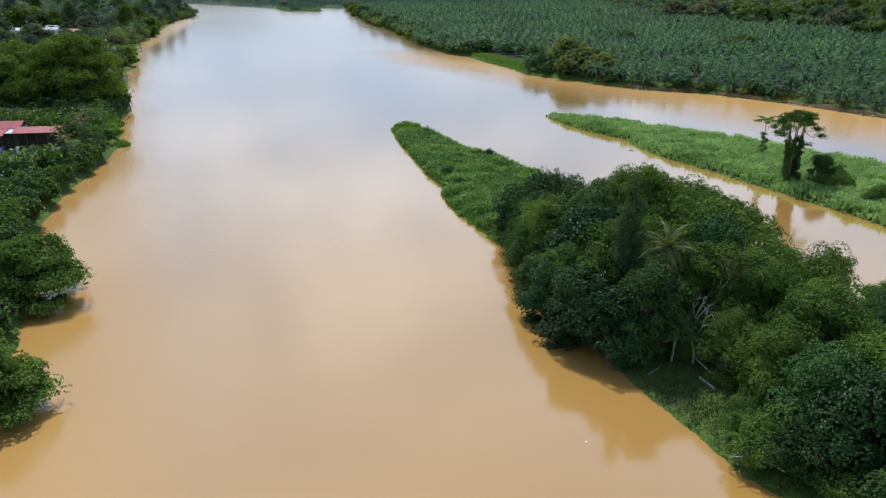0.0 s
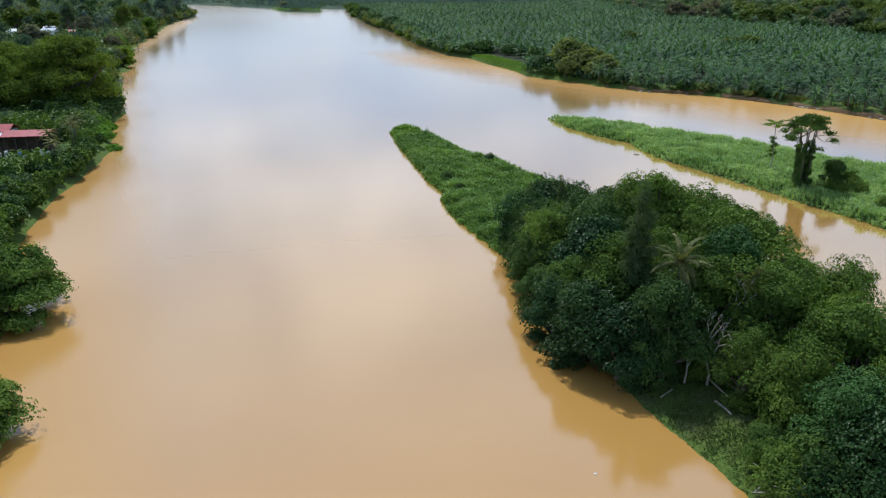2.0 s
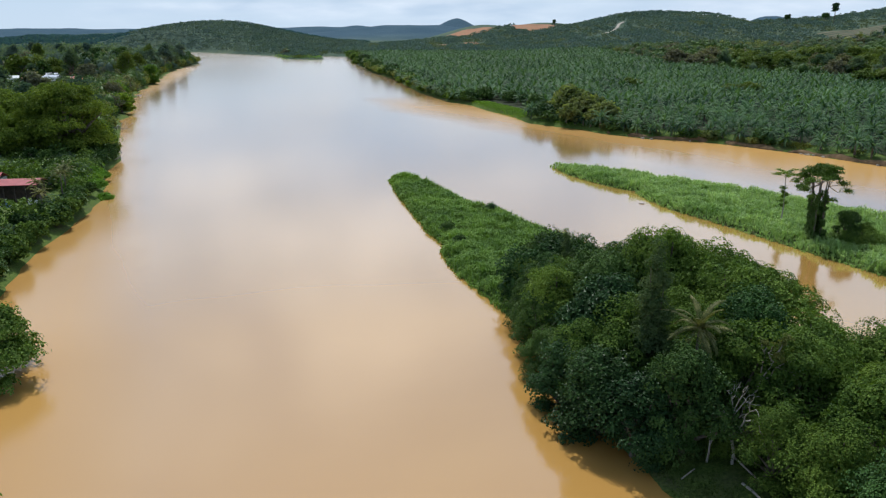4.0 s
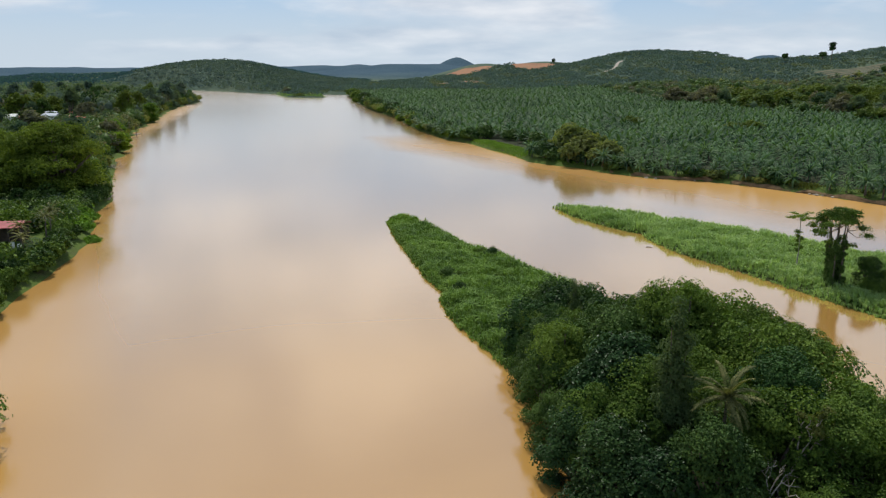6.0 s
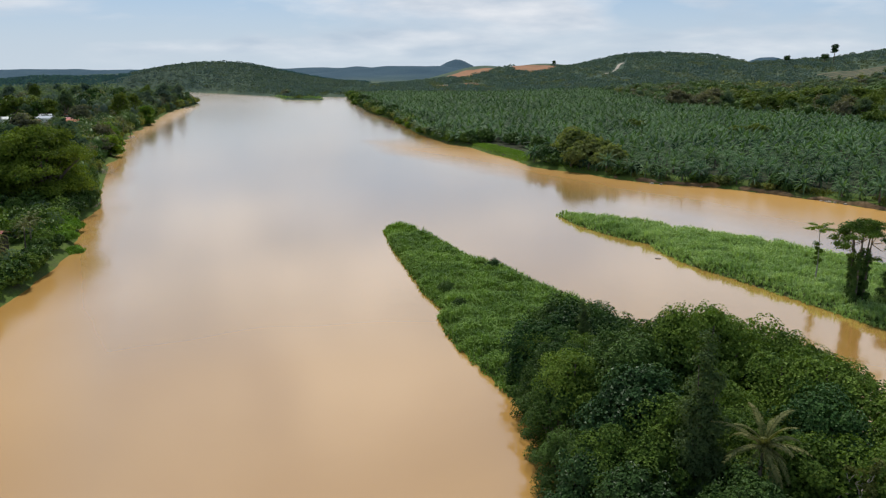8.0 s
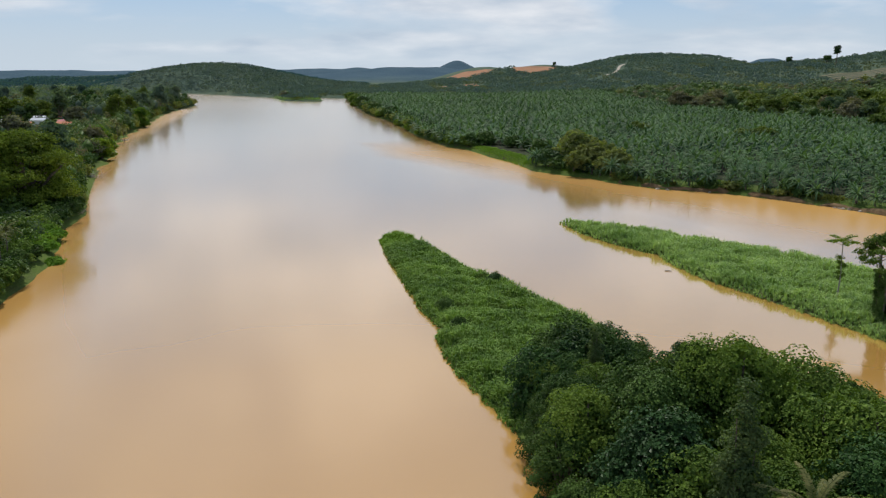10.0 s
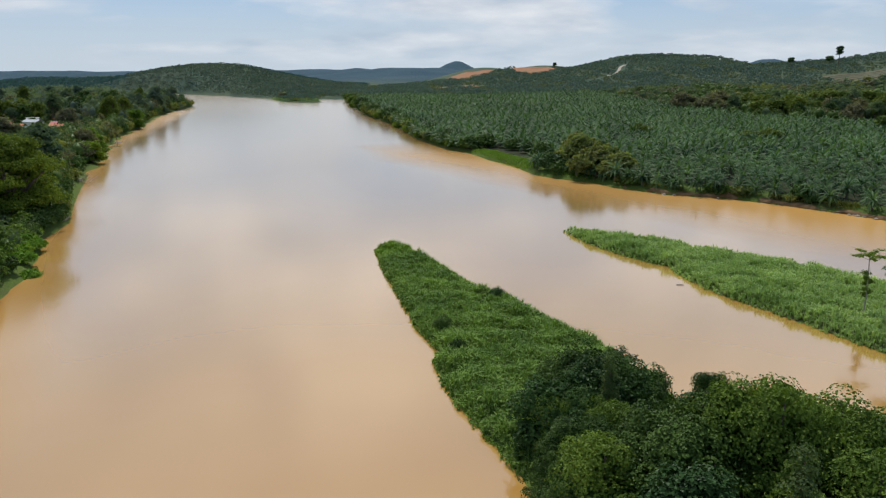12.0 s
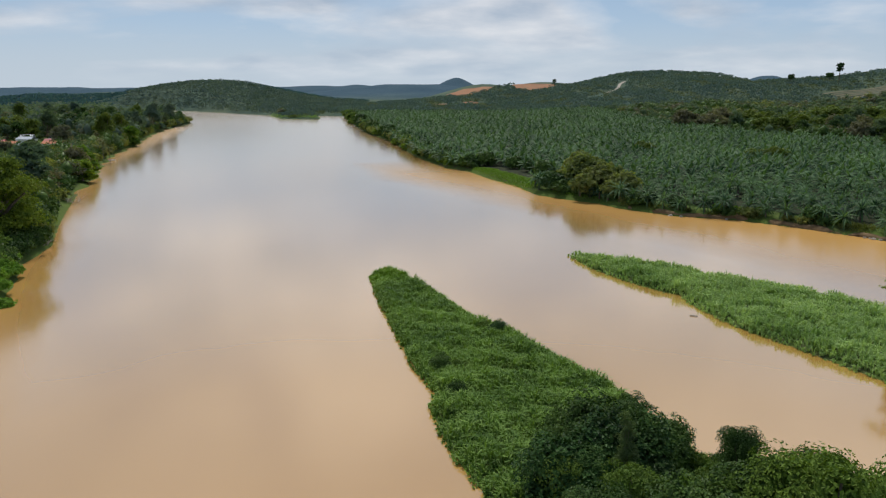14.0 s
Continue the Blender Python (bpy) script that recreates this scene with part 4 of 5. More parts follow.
def build_right_bank():
    rng = np.random.RandomState(9)
    green = bush("bank_bush", "dark green bush on the river bank", LEAF_DARK, 4.5, 3.6, 61, 0.8, 12, cluster=1.0)
    olive = bush("bank_bush", "tall olive-green thicket on the river bank", LEAF_OLIVE, 7.5, 5.0, 62, 0.8, 14, cluster=1.2)
    lime = bush("bank_bush", "light green scrub at the water's edge", LEAF_LIME, 2.6, 3.0, 63, 0.75, 11, cluster=0.9)
    spots = [(olive, 60, 366, 1.5), (olive, 68, 374, 1.4), (olive, 66, 352, 1.5), (olive, 64, 340, 1.2), (olive, 73, 332, 1.0), (green, 58, 346, 1.2), (green, 61, 340, 0.9), (green, 50, 356, 1.3), (green, 88, 306, 0.8), (green, 51, 366, 1.2),
             (green, 52, 402, 1.4), (green, 48, 420, 1.2), (green, 80, 316, 0.9), (lime, 100, 298, 0.9), (lime, 106, 296, 0.8), (lime, 111, 290, 1.0),
             (green, 124, 277, 0.9), (lime, 129, 271, 0.8), (lime, 50, 376, 0.9), (green, 40, 436, 1.2), (green, 18, 454, 1.2), (green, 26, 452, 1.4), (lime, 6, 466, 1.3),
             (lime, -4, 500, 1.4), (green, 4, 492, 1.4), (lime, -14, 534, 1.6), (green, -8, 545, 1.4), (lime, -25, 585, 1.8), (lime, -36, 640, 2.0), (green, -30, 650, 1.5),
             (green, -48, 720, 1.8), (lime, -60, 750, 2.0), (green, -70, 800, 2.0), (lime, -85, 860, 2.2), (green, -96, 930, 2.2), (lime, -112, 985, 2.4)]
    for st, x, y, size in spots:
        st.at(placed(x, y, ground_z(x, y) - 0.1, rng.uniform(0, 360), size))
    grass = np.array([(17, 447), (25.5, 411), (34, 386), (40, 366), (48, 366), (44, 394), (37, 414), (28, 440)], float)
    reeds("bank_grass", "bright green grass flat at the water's edge", grass, 0.9, 44, REED_LIME, 1.1, None, 9, -1.0)
    strip = np.array([(-12, 536), (-1, 480), (4, 465), (8, 466), (0, 492), (-8, 540)], float)
    reeds("bank_grass", "yellow-green grass strip along the far bank", strip, 1.1, 45, REED_LIME, 1.0, None, 8, -1.0)
    low = np.array([(47, 352), (54, 341), (64, 330), (66, 333), (56, 345), (50, 355)], float)
    reeds("bank_grass", "light green grass strip below the bank bushes", low, 0.9, 46, REED_LIME, 0.7, None, 8, -1.0)
    edge = np.array([(70, 318), (80, 307), (88, 300), (104, 293), (118, 280), (134, 260), (152, 231), (170, 207), (174, 210), (156, 234), (137, 264), (121, 284), (106, 297), (90, 304), (82, 311), (74, 321)], float)
    reeds("bank_grass", "patchy olive grass hanging over the earth bank", edge, 0.75, 48, LEAF_OLIVE, 1.7, lambda P: soft_noise(P[:, 0], P[:, 1], 16, 5) > 0.22, 9, -0.9)
    # the cut earth bank with fallen clods
    line = [(72, 314.5), (79, 307), (86, 299.4), (95, 295), (104, 291.2), (111, 285), (117, 278.2), (125, 268), (133, 258), (142, 243), (151, 228), (168, 204)]
    pts = np.array([np.array(a) + (np.array(b) - a) * f for a, b in zip(line, line[1:]) for f in np.linspace(0, 1, 9)[:-1]])
    n = len(pts)
    wob = rng.uniform(-0.35, 0.35, (n, 5))
    prof = np.array([(-0.6, -0.5), (-0.25, 0.35), (0.0, 0.9), (0.35, 1.35), (1.4, 1.75)])
    away = np.array([0.58, 0.81])
    fade = 0.72 + 0.5 * soft_noise(pts[:, 0], pts[:, 1], 24, 8)[:, None]
    V = np.stack([np.concatenate([pts + away * (prof[k, 0] + wob[:, k:k + 1] * 0.8), np.where(k > 0, fade, 1.0) * prof[k, 1] + wob[:, k:k + 1] * 0.3], 1) for k in range(5)], 1)
    i, j = np.meshgrid(np.arange(n - 1), np.arange(4), indexing="ij")
    q = np.stack([i * 5 + j, (i + 1) * 5 + j, (i + 1) * 5 + j + 1, i * 5 + j + 1], -1).reshape(-1, 4)
    tagged(new("river_bank", mesh_np("river_bank", V.reshape(-1, 3), q, None, (BANK_EARTH,), True)), "eroded brown earth bank cut by the river", "river bank", kind="structure")
    for x, y, r in [(131.3, 258.8, 0.5), (133, 256.8, 0.7), (134.2, 255.2, 0.6), (132.2, 257.6, 0.45), (87, 297.6, 0.7), (84, 300, 0.8), (146, 235, 0.6), (148, 231.5, 0.7), (101, 291.4, 0.5), (136, 252, 0.6)]:
        stone(x, y, r, rng)


def stone(x, y, r, rng):
    bm = bmesh.new()
    bmesh.ops.create_icosphere(bm, subdivisions=2, radius=r)
    ph = rng.uniform(0, 6)
    for v in bm.verts:
        v.co *= 1 + 0.22 * math.sin(3.1 * v.co.x / r + ph) * math.cos(2.3 * v.co.y / r + ph) + 0.1 * math.sin(5 * v.co.z / r + ph)
        v.co.z *= 0.6
    me = bpy.data.meshes.new("boulder")
    bm.to_mesh(me)
    bm.free()
    me.materials.append(PALE_STONE)
    ob = tagged(new("boulder", me), "pale boulder at the foot of the earth bank", "boulder", "bank boulders")
    ob.matrix_basis = pose(x, y, 0.15, 0, 0, rng.uniform(0, 360))


build_right_bank()


# ================= left bank: trees, house, village =================
def build_left_trees():
    rng = np.random.RandomState(17)
    near = broadleaf("overhanging_tree", "broad dark tree leaning over the water with layered leafy boughs", LEAF_MID, 9.5, 8.5, 71, 0.38, 32, 20, 1.1, 0.35, "village bank trees", flat=0.36, below=-0.3, spacing=0.85)
    near.at(placed(-63.5, 79.5, ground_z(-63.5, 79.5), 20, 1.1))
    near.at(placed(-52.6, 47.5, ground_z(-52.5, 46), 150, 0.92, 0.9))
    near.at(placed(-66, 55, ground_z(-66, 55), 250, 1.0))
    rain = broadleaf("rain_tree", "huge spreading rain tree with yellow-green umbrella crown", LEAF_RAIN, 23, 17, 72, 0.62, 40, 30, 2.3, 0.25, "rain trees", spacing=0.5, flat=0.45, below=-0.1)
    rain.at(placed(-131, 246, ground_z(-131, 246), 0, 1.05, 1.12))
    rain.at(placed(-152, 232, ground_z(-152, 232), 70, 0.8))
    rain.at(placed(-163, 262, ground_z(-163, 262), 130, 0.85), "broad rain tree with a dull green umbrella crown")
    dark = broadleaf("bank_tree", "dark green tree on the village bank", LEAF_DARK, 10, 5.5, 73, 0.85, 13, 9, 1.2, 0.25, "village bank trees")
    mid = broadleaf("bank_tree", "mid-green bushy tree on the village bank", LEAF_MID, 8, 4.8, 74, 0.85, 13, 9, 1.1, 0.2, "village bank trees")
    lime = broadleaf("bank_tree", "bright green bushy tree beside the water", LEAF_LIME, 8, 5.5, 75, 0.85, 12, 9, 1.2, 0.15, "village bank trees")
    dry = broadleaf("bank_tree", "brownish half-bare spreading tree on the bank", LEAF_DRY, 9, 7, 76, 0.7, 14, 9, 1.3, 0.3, "village bank trees")
    shrub = bush("bank_bush", "dense green scrub falling to the water", LEAF_MID, 3.6, 3.6, 77, 0.6, 15, group="village bank bushes")
    dshrub = bush("bank_bush", "dense dark green scrub on the village bank", LEAF_DARK, 4.4, 3.8, 78, 0.6, 15, group="village bank bushes")
    creeper = bush("bank_creeper", "bright green creeper mat beside the water", REED_LIME, 2.0, 4.2, 79, 0.6, 18, group="village bank bushes", cluster=0.9)
    big = lambda label, mat, seed, h=20, flat=0.72: broadleaf("riverside_tree", label, mat, h, 11, seed, 1.25, 17, 12, 2.3, 0.2, "large riverside trees", flat=flat)
    big_dark, big_green = big("large dark tree with a billowing crown beside the river", WOOD, 141), big("large dull green tree with a rounded crown beside the river", HAZED_WOODLAND, 142)
    big_light, big_dull = big("large light green tree with a tall crown beside the river", WOOD_LIME, 143), big("large grey-brown tree with a thinning crown near the village", LEAF_DRY, 144, 17, 0.55)
    mound = bush("bramble_mound", "broad olive-brown bramble mound beside the water", LEAF_OLIVE, 8, 10, 145, 0.9, 18, 7, "village bank bushes", 1.6)
    for st, x, y, size, tall in [(big_dark, -266, 520, 0.62, 0.95), (mound, -190, 384, 1.25, 1.05), (mound, -222, 432, 0.95, 0.9), (mound, -231, 483, 0.9, 0.95),
                                 (big_dark, -253, 563, 1.05, 1.0), (big_dark, -241, 566, 0.75, 1.05), (big_light, -264, 624, 1.0, 1.2), (big_light, -273, 672, 0.9, 1.0),
                                 (big_green, -286, 730, 1.0, 1.1), (big_dark, -300, 780, 1.1, 1.1), (big_green, -309, 838, 1.1, 1.1), (big_dark, -314, 884, 1.2, 1.2),
                                 (big_green, -326, 935, 1.1, 1.0), (big_dark, -330, 985, 0.95, 0.9), (big_dark, -345, 1030, 1.0, 0.8), (big_dull, -286, 600, 0.9, 1.1)]:
        st.at(placed(x, y, ground_z(x, y) - 0.2, rng.uniform(0, 360), size, tall))
    for k in range(120):                             # taller crowns standing out of the woods behind
        y = rng.uniform(560, 1080)
        x = -y * rng.uniform(0.33, 0.68) - 25
        if inside_by([(x, y)], RIVER)[0] < -22 and not (-0.68 < x / y < -0.42 and y < 790):
            st = (big_dark, big_green, big_dull, big_dark, big_green, big_dull, big_light)[rng.randint(7) if k % 3 else rng.randint(3)]
            st.at(placed(x, y, ground_z(x, y) - 0.2, rng.uniform(0, 360), rng.uniform(0.55, 1.0), rng.uniform(0.85, 1.2)))
    for st, x, y, size in [(dark, -113, 207, 0.6), (dark, -122, 214, 1.0), (mid, -110, 192, 0.6), (dark, -132, 225, 1.0), (dark, -145, 236, 1.0),
                           (dark, -104, 140, 0.5), (dark, -98, 128, 0.8), (mid, -88, 112, 0.7), (dark, -97, 112, 0.9), (mid, -84, 97, 0.7), (dark, -92, 92, 0.9),
                           (mid, -76, 90, 0.8), (dark, -108, 120, 1.0), (mid, -120, 130, 1.0), (dark, -80, 70, 1.0), (mid, -74, 62, 1.0), (mid, -76, 40, 1.0), (dark, -66, 32, 1.0),
                           (lime, -189, 432, 1.2), (lime, -196, 440, 1.3), (dry, -180, 392, 1.2), (dry, -168, 352, 1.1), (mid, -206, 452, 1.4), (dry, -160, 322, 0.85), (dark, -182, 330, 1.4),
                           (dark, -185, 372, 1.2), (mid, -160, 300, 1.0), (dark, -215, 480, 1.5), (mid, -230, 520, 1.4), (lime, -247, 630, 1.3), (lime, -176, 399, 1.05), (dark, -360, 1035, 2.2)]:
        st.at(placed(x, y, ground_z(x, y) - 0.1, rng.uniform(0, 360), size, rng.uniform(0.85, 1.15)))
    for st, x, y, size in [(shrub, -90, 165, 1.1), (dshrub, -92, 172, 0.8), (shrub, -89, 156, 1.1), (dshrub, -91, 148, 1.1), (shrub, -86.5, 142, 1.0), (dshrub, -88, 133, 1.1), (shrub, -84, 128, 1.1),
                           (dshrub, -83, 120, 1.1), (shrub, -80, 112, 1.1), (shrub, -77, 104, 1.0), (dshrub, -95, 180, 1.0), (shrub, -98, 187, 1.0), (shrub, -95, 158, 0.8),
                           (dshrub, -96, 142, 1.2), (shrub, -93, 122, 1.2), (dshrub, -72, 94, 1.0), (creeper, -103, 202, 0.9), (creeper, -106, 208, 1.0), (creeper, -110, 214, 1.0), (creeper, -110, 205, 1.1), (creeper, -98, 197, 1.1), (creeper, -102, 204, 1.2), (creeper, -103, 212, 1.1), (creeper, -108, 215, 1.3), (creeper, -110, 223, 1.1),
                           (creeper, -92, 190, 0.9), (shrub, -60, 66, 0.9), (dshrub, -58, 58, 1.0), (shrub, -57, 50, 1.0), (dshrub, -57, 40, 1.0), (creeper, -175, 402, 1.3), (shrub, -66, 84, 1.0)]:
        st.at(placed(x - 2.2, y, ground_z(x - 2.2, y) - 0.1, rng.uniform(0, 360), size))
    coco = palm("coconut_palm", "grey-green coconut palm by the riverside house", "riverside palms", LEAF_COCO, 81, 8.5, 20, 4.2, 26, 0.8, 0.75, 0.18, 0.4)
    for x, y, size in [(-98, 176, 0.9), (-101, 184, 1.0), (-94, 158, 0.85), (-100, 168, 0.9), (-222, 500, 1.4), (-215, 510, 1.3), (-234, 505, 1.4), (-226, 530, 1.3), (-205, 495, 1.3), (-240, 520, 1.2)]:
        coco.at(placed(x, y, ground_z(x, y), rng.uniform(0, 360), size))


build_left_trees()


def build_bank_fringe():
    """Scrub that hems both banks, thinner detail where it is far from the flight."""
    rng = np.random.RandomState(19)
    near = [bush("bank_scrub", "low green scrub hanging over the bank", LEAF_MID, 2.6, 2.6, 120, 0.5, 14, 4, "bank scrub", 0.8),
            bush("bank_scrub", "low dark scrub hanging over the bank", LEAF_DARK, 3.0, 2.8, 121, 0.5, 14, 4, "bank scrub", 0.8)]
    far = [bush("bank_scrub", "scrub along the distant bank", LEAF_DARK, 4.5, 4.2, 122, 1.1, 8, 4, "bank scrub", 1.5),
           bush("bank_scrub", "light scrub along the distant bank", LEAF_MID, 3.8, 4.2, 123, 1.1, 8, 4, "bank scrub", 1.5),
           bush("bank_scrub", "olive scrub along the distant bank", LEAF_OLIVE, 4.0, 4.0, 124, 1.1, 8, 4, "bank scrub", 1.5)]
    for line, side in ((RIVER[3:27], -1), (RIVER[39:56], 1)):
        for p, q in zip(line, line[1:]):
            long = np.hypot(*(q - p))
            out = np.array([-(q - p)[1], (q - p)[0]]) / long
            if inside_by([(p + q) / 2 + out * 2], RIVER)[0] > 0:
                out = -out
            mid = (p[1] + q[1]) / 2
            gap = 3.0 if mid < 240 else 4.5 + mid / 130
            for f in np.arange(0.5 * gap, long, gap):
                x, y = p + (q - p) * f / long + out * (rng.uniform(2.4, 4.0) if side < 0 else rng.uniform(1.5, 3.0)) * (1 if mid < 300 else 2.0)
                if side > 0 and 352 < y < 445 and rng.uniform() < 0.85 or side > 0 and mid < 345 and rng.uniform() < 0.2 or side < 0 and 190 < y < 216:
                    continue
                if mid < 240:
                    near[rng.randint(2)].at(placed(x, y, ground_z(x, y) - 0.15, rng.uniform(0, 360), rng.uniform(0.75, 1.25)))
                else:
                    size = (0.7 + mid / 900) * rng.uniform(0.7, 1.2) * (rng.uniform(0.25, 0.9) if side > 0 and mid < 345 else 1)
                    far[rng.randint(3) if mid > 345 else (0, 0, 2)[rng.randint(3)]].at(placed(x, y, ground_z(x, y) - 0.15, rng.uniform(0, 360), size))
    bar = np.array([(-283, 1279), (-238, 1154), (-187, 1126), (-182, 1150), (-207, 1268), (-240, 1290)], float)
    reeds("reed_bar", "pale green reed bar at the river's far bend", bar, 3.4, 49, REED_PALE, 3.0, None, 10, -3.0)
    for k in range(9):                               # bushes on the reed bar
        x, y = -232 + 2.6 * k + rng.uniform(-3, 3), 1150 + 8 * rng.uniform(0, 1) + (40 if k % 3 == 0 else 0) - 0.4 * k
        far[1 + k % 2].at(placed(x, y, ground_z(x, y) - 0.15, rng.uniform(0, 360), rng.uniform(0.4, 0.7) * (2.4 if k % 5 == 0 else 1)))


build_bank_fringe()


def gable(s, x0, y0, x1, y1, eave, ridge, thick=0.12, along_x=True):
    """Two roof slabs with thickness."""
    if along_x:
        m = (y0 + y1) / 2
        runs = [((x0, y0, eave), (x1, y0, eave), (x1, m, ridge), (x0, m, ridge)), ((x1, y1, eave), (x0, y1, eave), (x0, m, ridge), (x1, m, ridge))]
    else:
        m = (x0 + x1) / 2
        runs = [((x0, y1, eave), (x0, y0, eave), (m, y0, ridge), (m, y1, ridge)), ((x1, y0, eave), (x1, y1, eave), (m, y1, ridge), (m, y0, ridge))]
    for r in runs:
        V = [*r, *[(a, b, c - thick) for a, b, c in r]]
        s.put(V, [(0, 1, 2, 3), (7, 6, 5, 4), (0, 4, 5, 1), (1, 5, 6, 2), (2, 6, 7, 3), (3, 7, 4, 0)])
    return s


def house(name, label, group, roof, wide, deep, wall_h, roof_h, m, wall=None, open_front=False, windows=2):
    ob = thing(name, label, "house", group, at=m)
    w, d = wide / 2, deep / 2
    s = Soup()
    if open_front:
        for x in np.linspace(-w + 0.2, w - 0.2, 5):
            for y in (-d + 0.2, d - 0.2):
                part("post", Soup().box((x - 0.1, y - 0.1, -0.3), (x + 0.1, y + 0.1, wall_h)).mesh("post", DARK_TIMBER), ob)
        s.box((-w + 0.3, d - 0.35, -0.3), (w - 0.3, d - 0.2, wall_h))
    else:
        for lo, hi in (((-w, -d, -0.3), (w, -d + 0.15, wall_h)), ((-w, d - 0.15, -0.3), (w, d, wall_h)), ((-w, -d + 0.15, -0.3), (-w + 0.15, d - 0.15, wall_h)), ((w - 0.15, -d + 0.15, -0.3), (w, d - 0.15, wall_h))):
            s.box(lo, hi)
        for k in range(windows):
            x = -w + wide * (k + 0.5) / windows
            win = part("window", Soup().box((x - 0.5, -d - 0.03, 0.9), (x + 0.5, -d + 0.02, 2.0)).mesh("window", DARK_TIMBER), ob, "dark shuttered window")
            part("sill", Soup().box((x - 0.6, -d - 0.1, 0.82), (x + 0.6, -d, 0.898)).mesh("sill", WHITE_WALL), win)
    part("wall", s.mesh("wall", wall or WHITE_WALL), ob)
    part("roof", gable(Soup(), -w - 0.5, -d - 0.5, w + 0.5, d + 0.5, wall_h, wall_h + roof_h).mesh("roof", roof), ob)
    return ob


def build_houses():
    z = ground_z(-108, 180)
    house("riverside_shed", "open-sided timber shed with a low red metal roof", "riverside buildings", RED_METAL, 11, 6, 4.4, 1.1, placed(-110.5, 178, z + 0.3, 8), DARK_TIMBER, True)
    house("riverside_shed", "open-sided shed with a faded pink-red metal roof", "riverside buildings", RED_METAL, 10, 7, 4.2, 1.1, placed(-123.5, 176, z + 0.1, 4), DARK_TIMBER, True)
    house("riverside_shed", "small shed with a white metal roof between red roofs", "riverside buildings", GREY_METAL, 4, 5, 4.2, 0.5, placed(-117.1, 177, z + 0.5, 6), DARK_TIMBER, True)
    house("riverside_house", "house with a bright red metal roof behind the sheds", "riverside buildings", RED_METAL, 9, 6, 4.2, 1.6, placed(-124, 186, z + 0.1, 5))
    rng = np.random.RandomState(23)
    for k in range(9):                               # goods standing about under the roofs
        x, y = -104 - 1.9 * k + rng.uniform(-0.5, 0.5), 172.0 + rng.uniform(-2.0, 2.0)
        bm = bmesh.new()
        bmesh.ops.create_cube(bm, size=1)
        for v in bm.verts:
            v.co = (v.co.x * rng.uniform(0.7, 0.9), v.co.y * 0.7, (v.co.z + 0.5) * (1.0 + 0.5 * (k % 2)))
        bmesh.ops.bevel(bm, geom=bm.edges[:], offset=0.08, segments=2, affect="EDGES")
        me = bpy.data.meshes.new("storage_crate")
        bm.to_mesh(me)
        bm.free()
        me.materials.append(BLUE_PLASTIC if k % 4 == 3 else WHITE_WALL)
        ob = tagged(new("storage_crate", me), "white storage box standing beside the sheds", "box", "stored boxes")
        ob.matrix_basis = pose(x, y, ground_z(x, y) - 0.02, 0, 0, rng.uniform(0, 90))
    spots = [(-318, 585, TILE_ROOF), (-305, 560, GREY_METAL), (-335, 600, RED_METAL), (-345, 575, GREY_METAL), (-288, 590, TILE_ROOF), (-360, 620, WHITE_WALL), (-330, 630, GREY_METAL),
             (-298, 610, RED_METAL), (-372, 590, GREY_METAL), (-275, 605, TILE_ROOF), (-312, 540, GREY_METAL), (-262, 560, GREY_METAL),
             (-331, 673, TILE_ROOF), (-401, 734, GREY_METAL), (-363, 688, RED_METAL), (-380, 705, TILE_ROOF), (-345, 655, GREY_METAL)]
    for x, y, roof in spots:
        what = {"orange_clay_roof": "orange clay", "red_painted_metal_roof": "red metal"}.get(roof.name, "pale metal")
        house("village_house", f"low white village house with a {what} roof among trees", "village houses", roof, rng.uniform(9, 14), rng.uniform(7, 9), 3.2, 1.9, placed(x, y, ground_z(x, y), rng.uniform(-30, 30)))


build_houses()


# ================= woods and hills farther off =================
def ball(fine):
    bm = bmesh.new()
    bmesh.ops.create_icosphere(bm, subdivisions=fine, radius=1)
    V, F = np.array([v.co for v in bm.verts]), np.array([[v.index for v in f.verts] for f in bm.faces])
    bm.free()
    return V, F


def wood(name, label, P, seed, mat, leaf, count, height, spread, fine=1, core=1.0, jitter=0.45):
    """Far trees: uneven lumpy masses with loose leaf sprays round them."""
    rng = np.random.RandomState(seed)
    z = land_height(P[:, 0], P[:, 1])
    n = len(P)
    h = height * rng.uniform(0.65, 1.3, n)
    r = spread * rng.uniform(0.7, 1.25, n)
    s = Soup()
    mids = np.stack([P[:, 0], P[:, 1], z + h * 0.52], -1)
    reach = np.stack([r, r, h * 0.48], -1)
    T, F = ball(max(fine, 1))
    ph = rng.uniform(0, 6.283, (n, 1, 4))
    lump = 0.80 + 0.17 * np.sin(3.2 * T[None, :, :1] + ph[..., :1]) * np.sin(3.2 * T[None, :, 1:2] + ph[..., 1:2]) + 0.08 * np.sin(6 * T[None, :, 2:] + ph[..., 2:3]) + rng.uniform(-0.05, 0.05, (n, len(T), 1))
    if fine:
        s.put(mids[:, None] + T[None] * reach[:, None] * lump * core, None, (len(T) * np.arange(n)[:, None, None] + F[None]).reshape(-1, 3))
    idx = np.repeat(np.arange(n), count)
    d = rng.normal(size=(len(idx), 3))
    d /= np.linalg.norm(d, axis=1)[:, None]
    d[:, 2] = np.abs(d[:, 2]) * 1.25 - 0.3
    pos = mids[idx] + d * reach[idx] * rng.uniform(0.72, 1.0, (len(idx), 1))
    s.leaves(pos, d + (0, 0, 0.35 if jitter > 0.2 else 1.4) + rng.normal(size=d.shape) * jitter, leaf, rng, 0.8, 0.25)
    return tagged(new(name, s.mesh(name, mat, True)), label, "trees", kind="stuff")


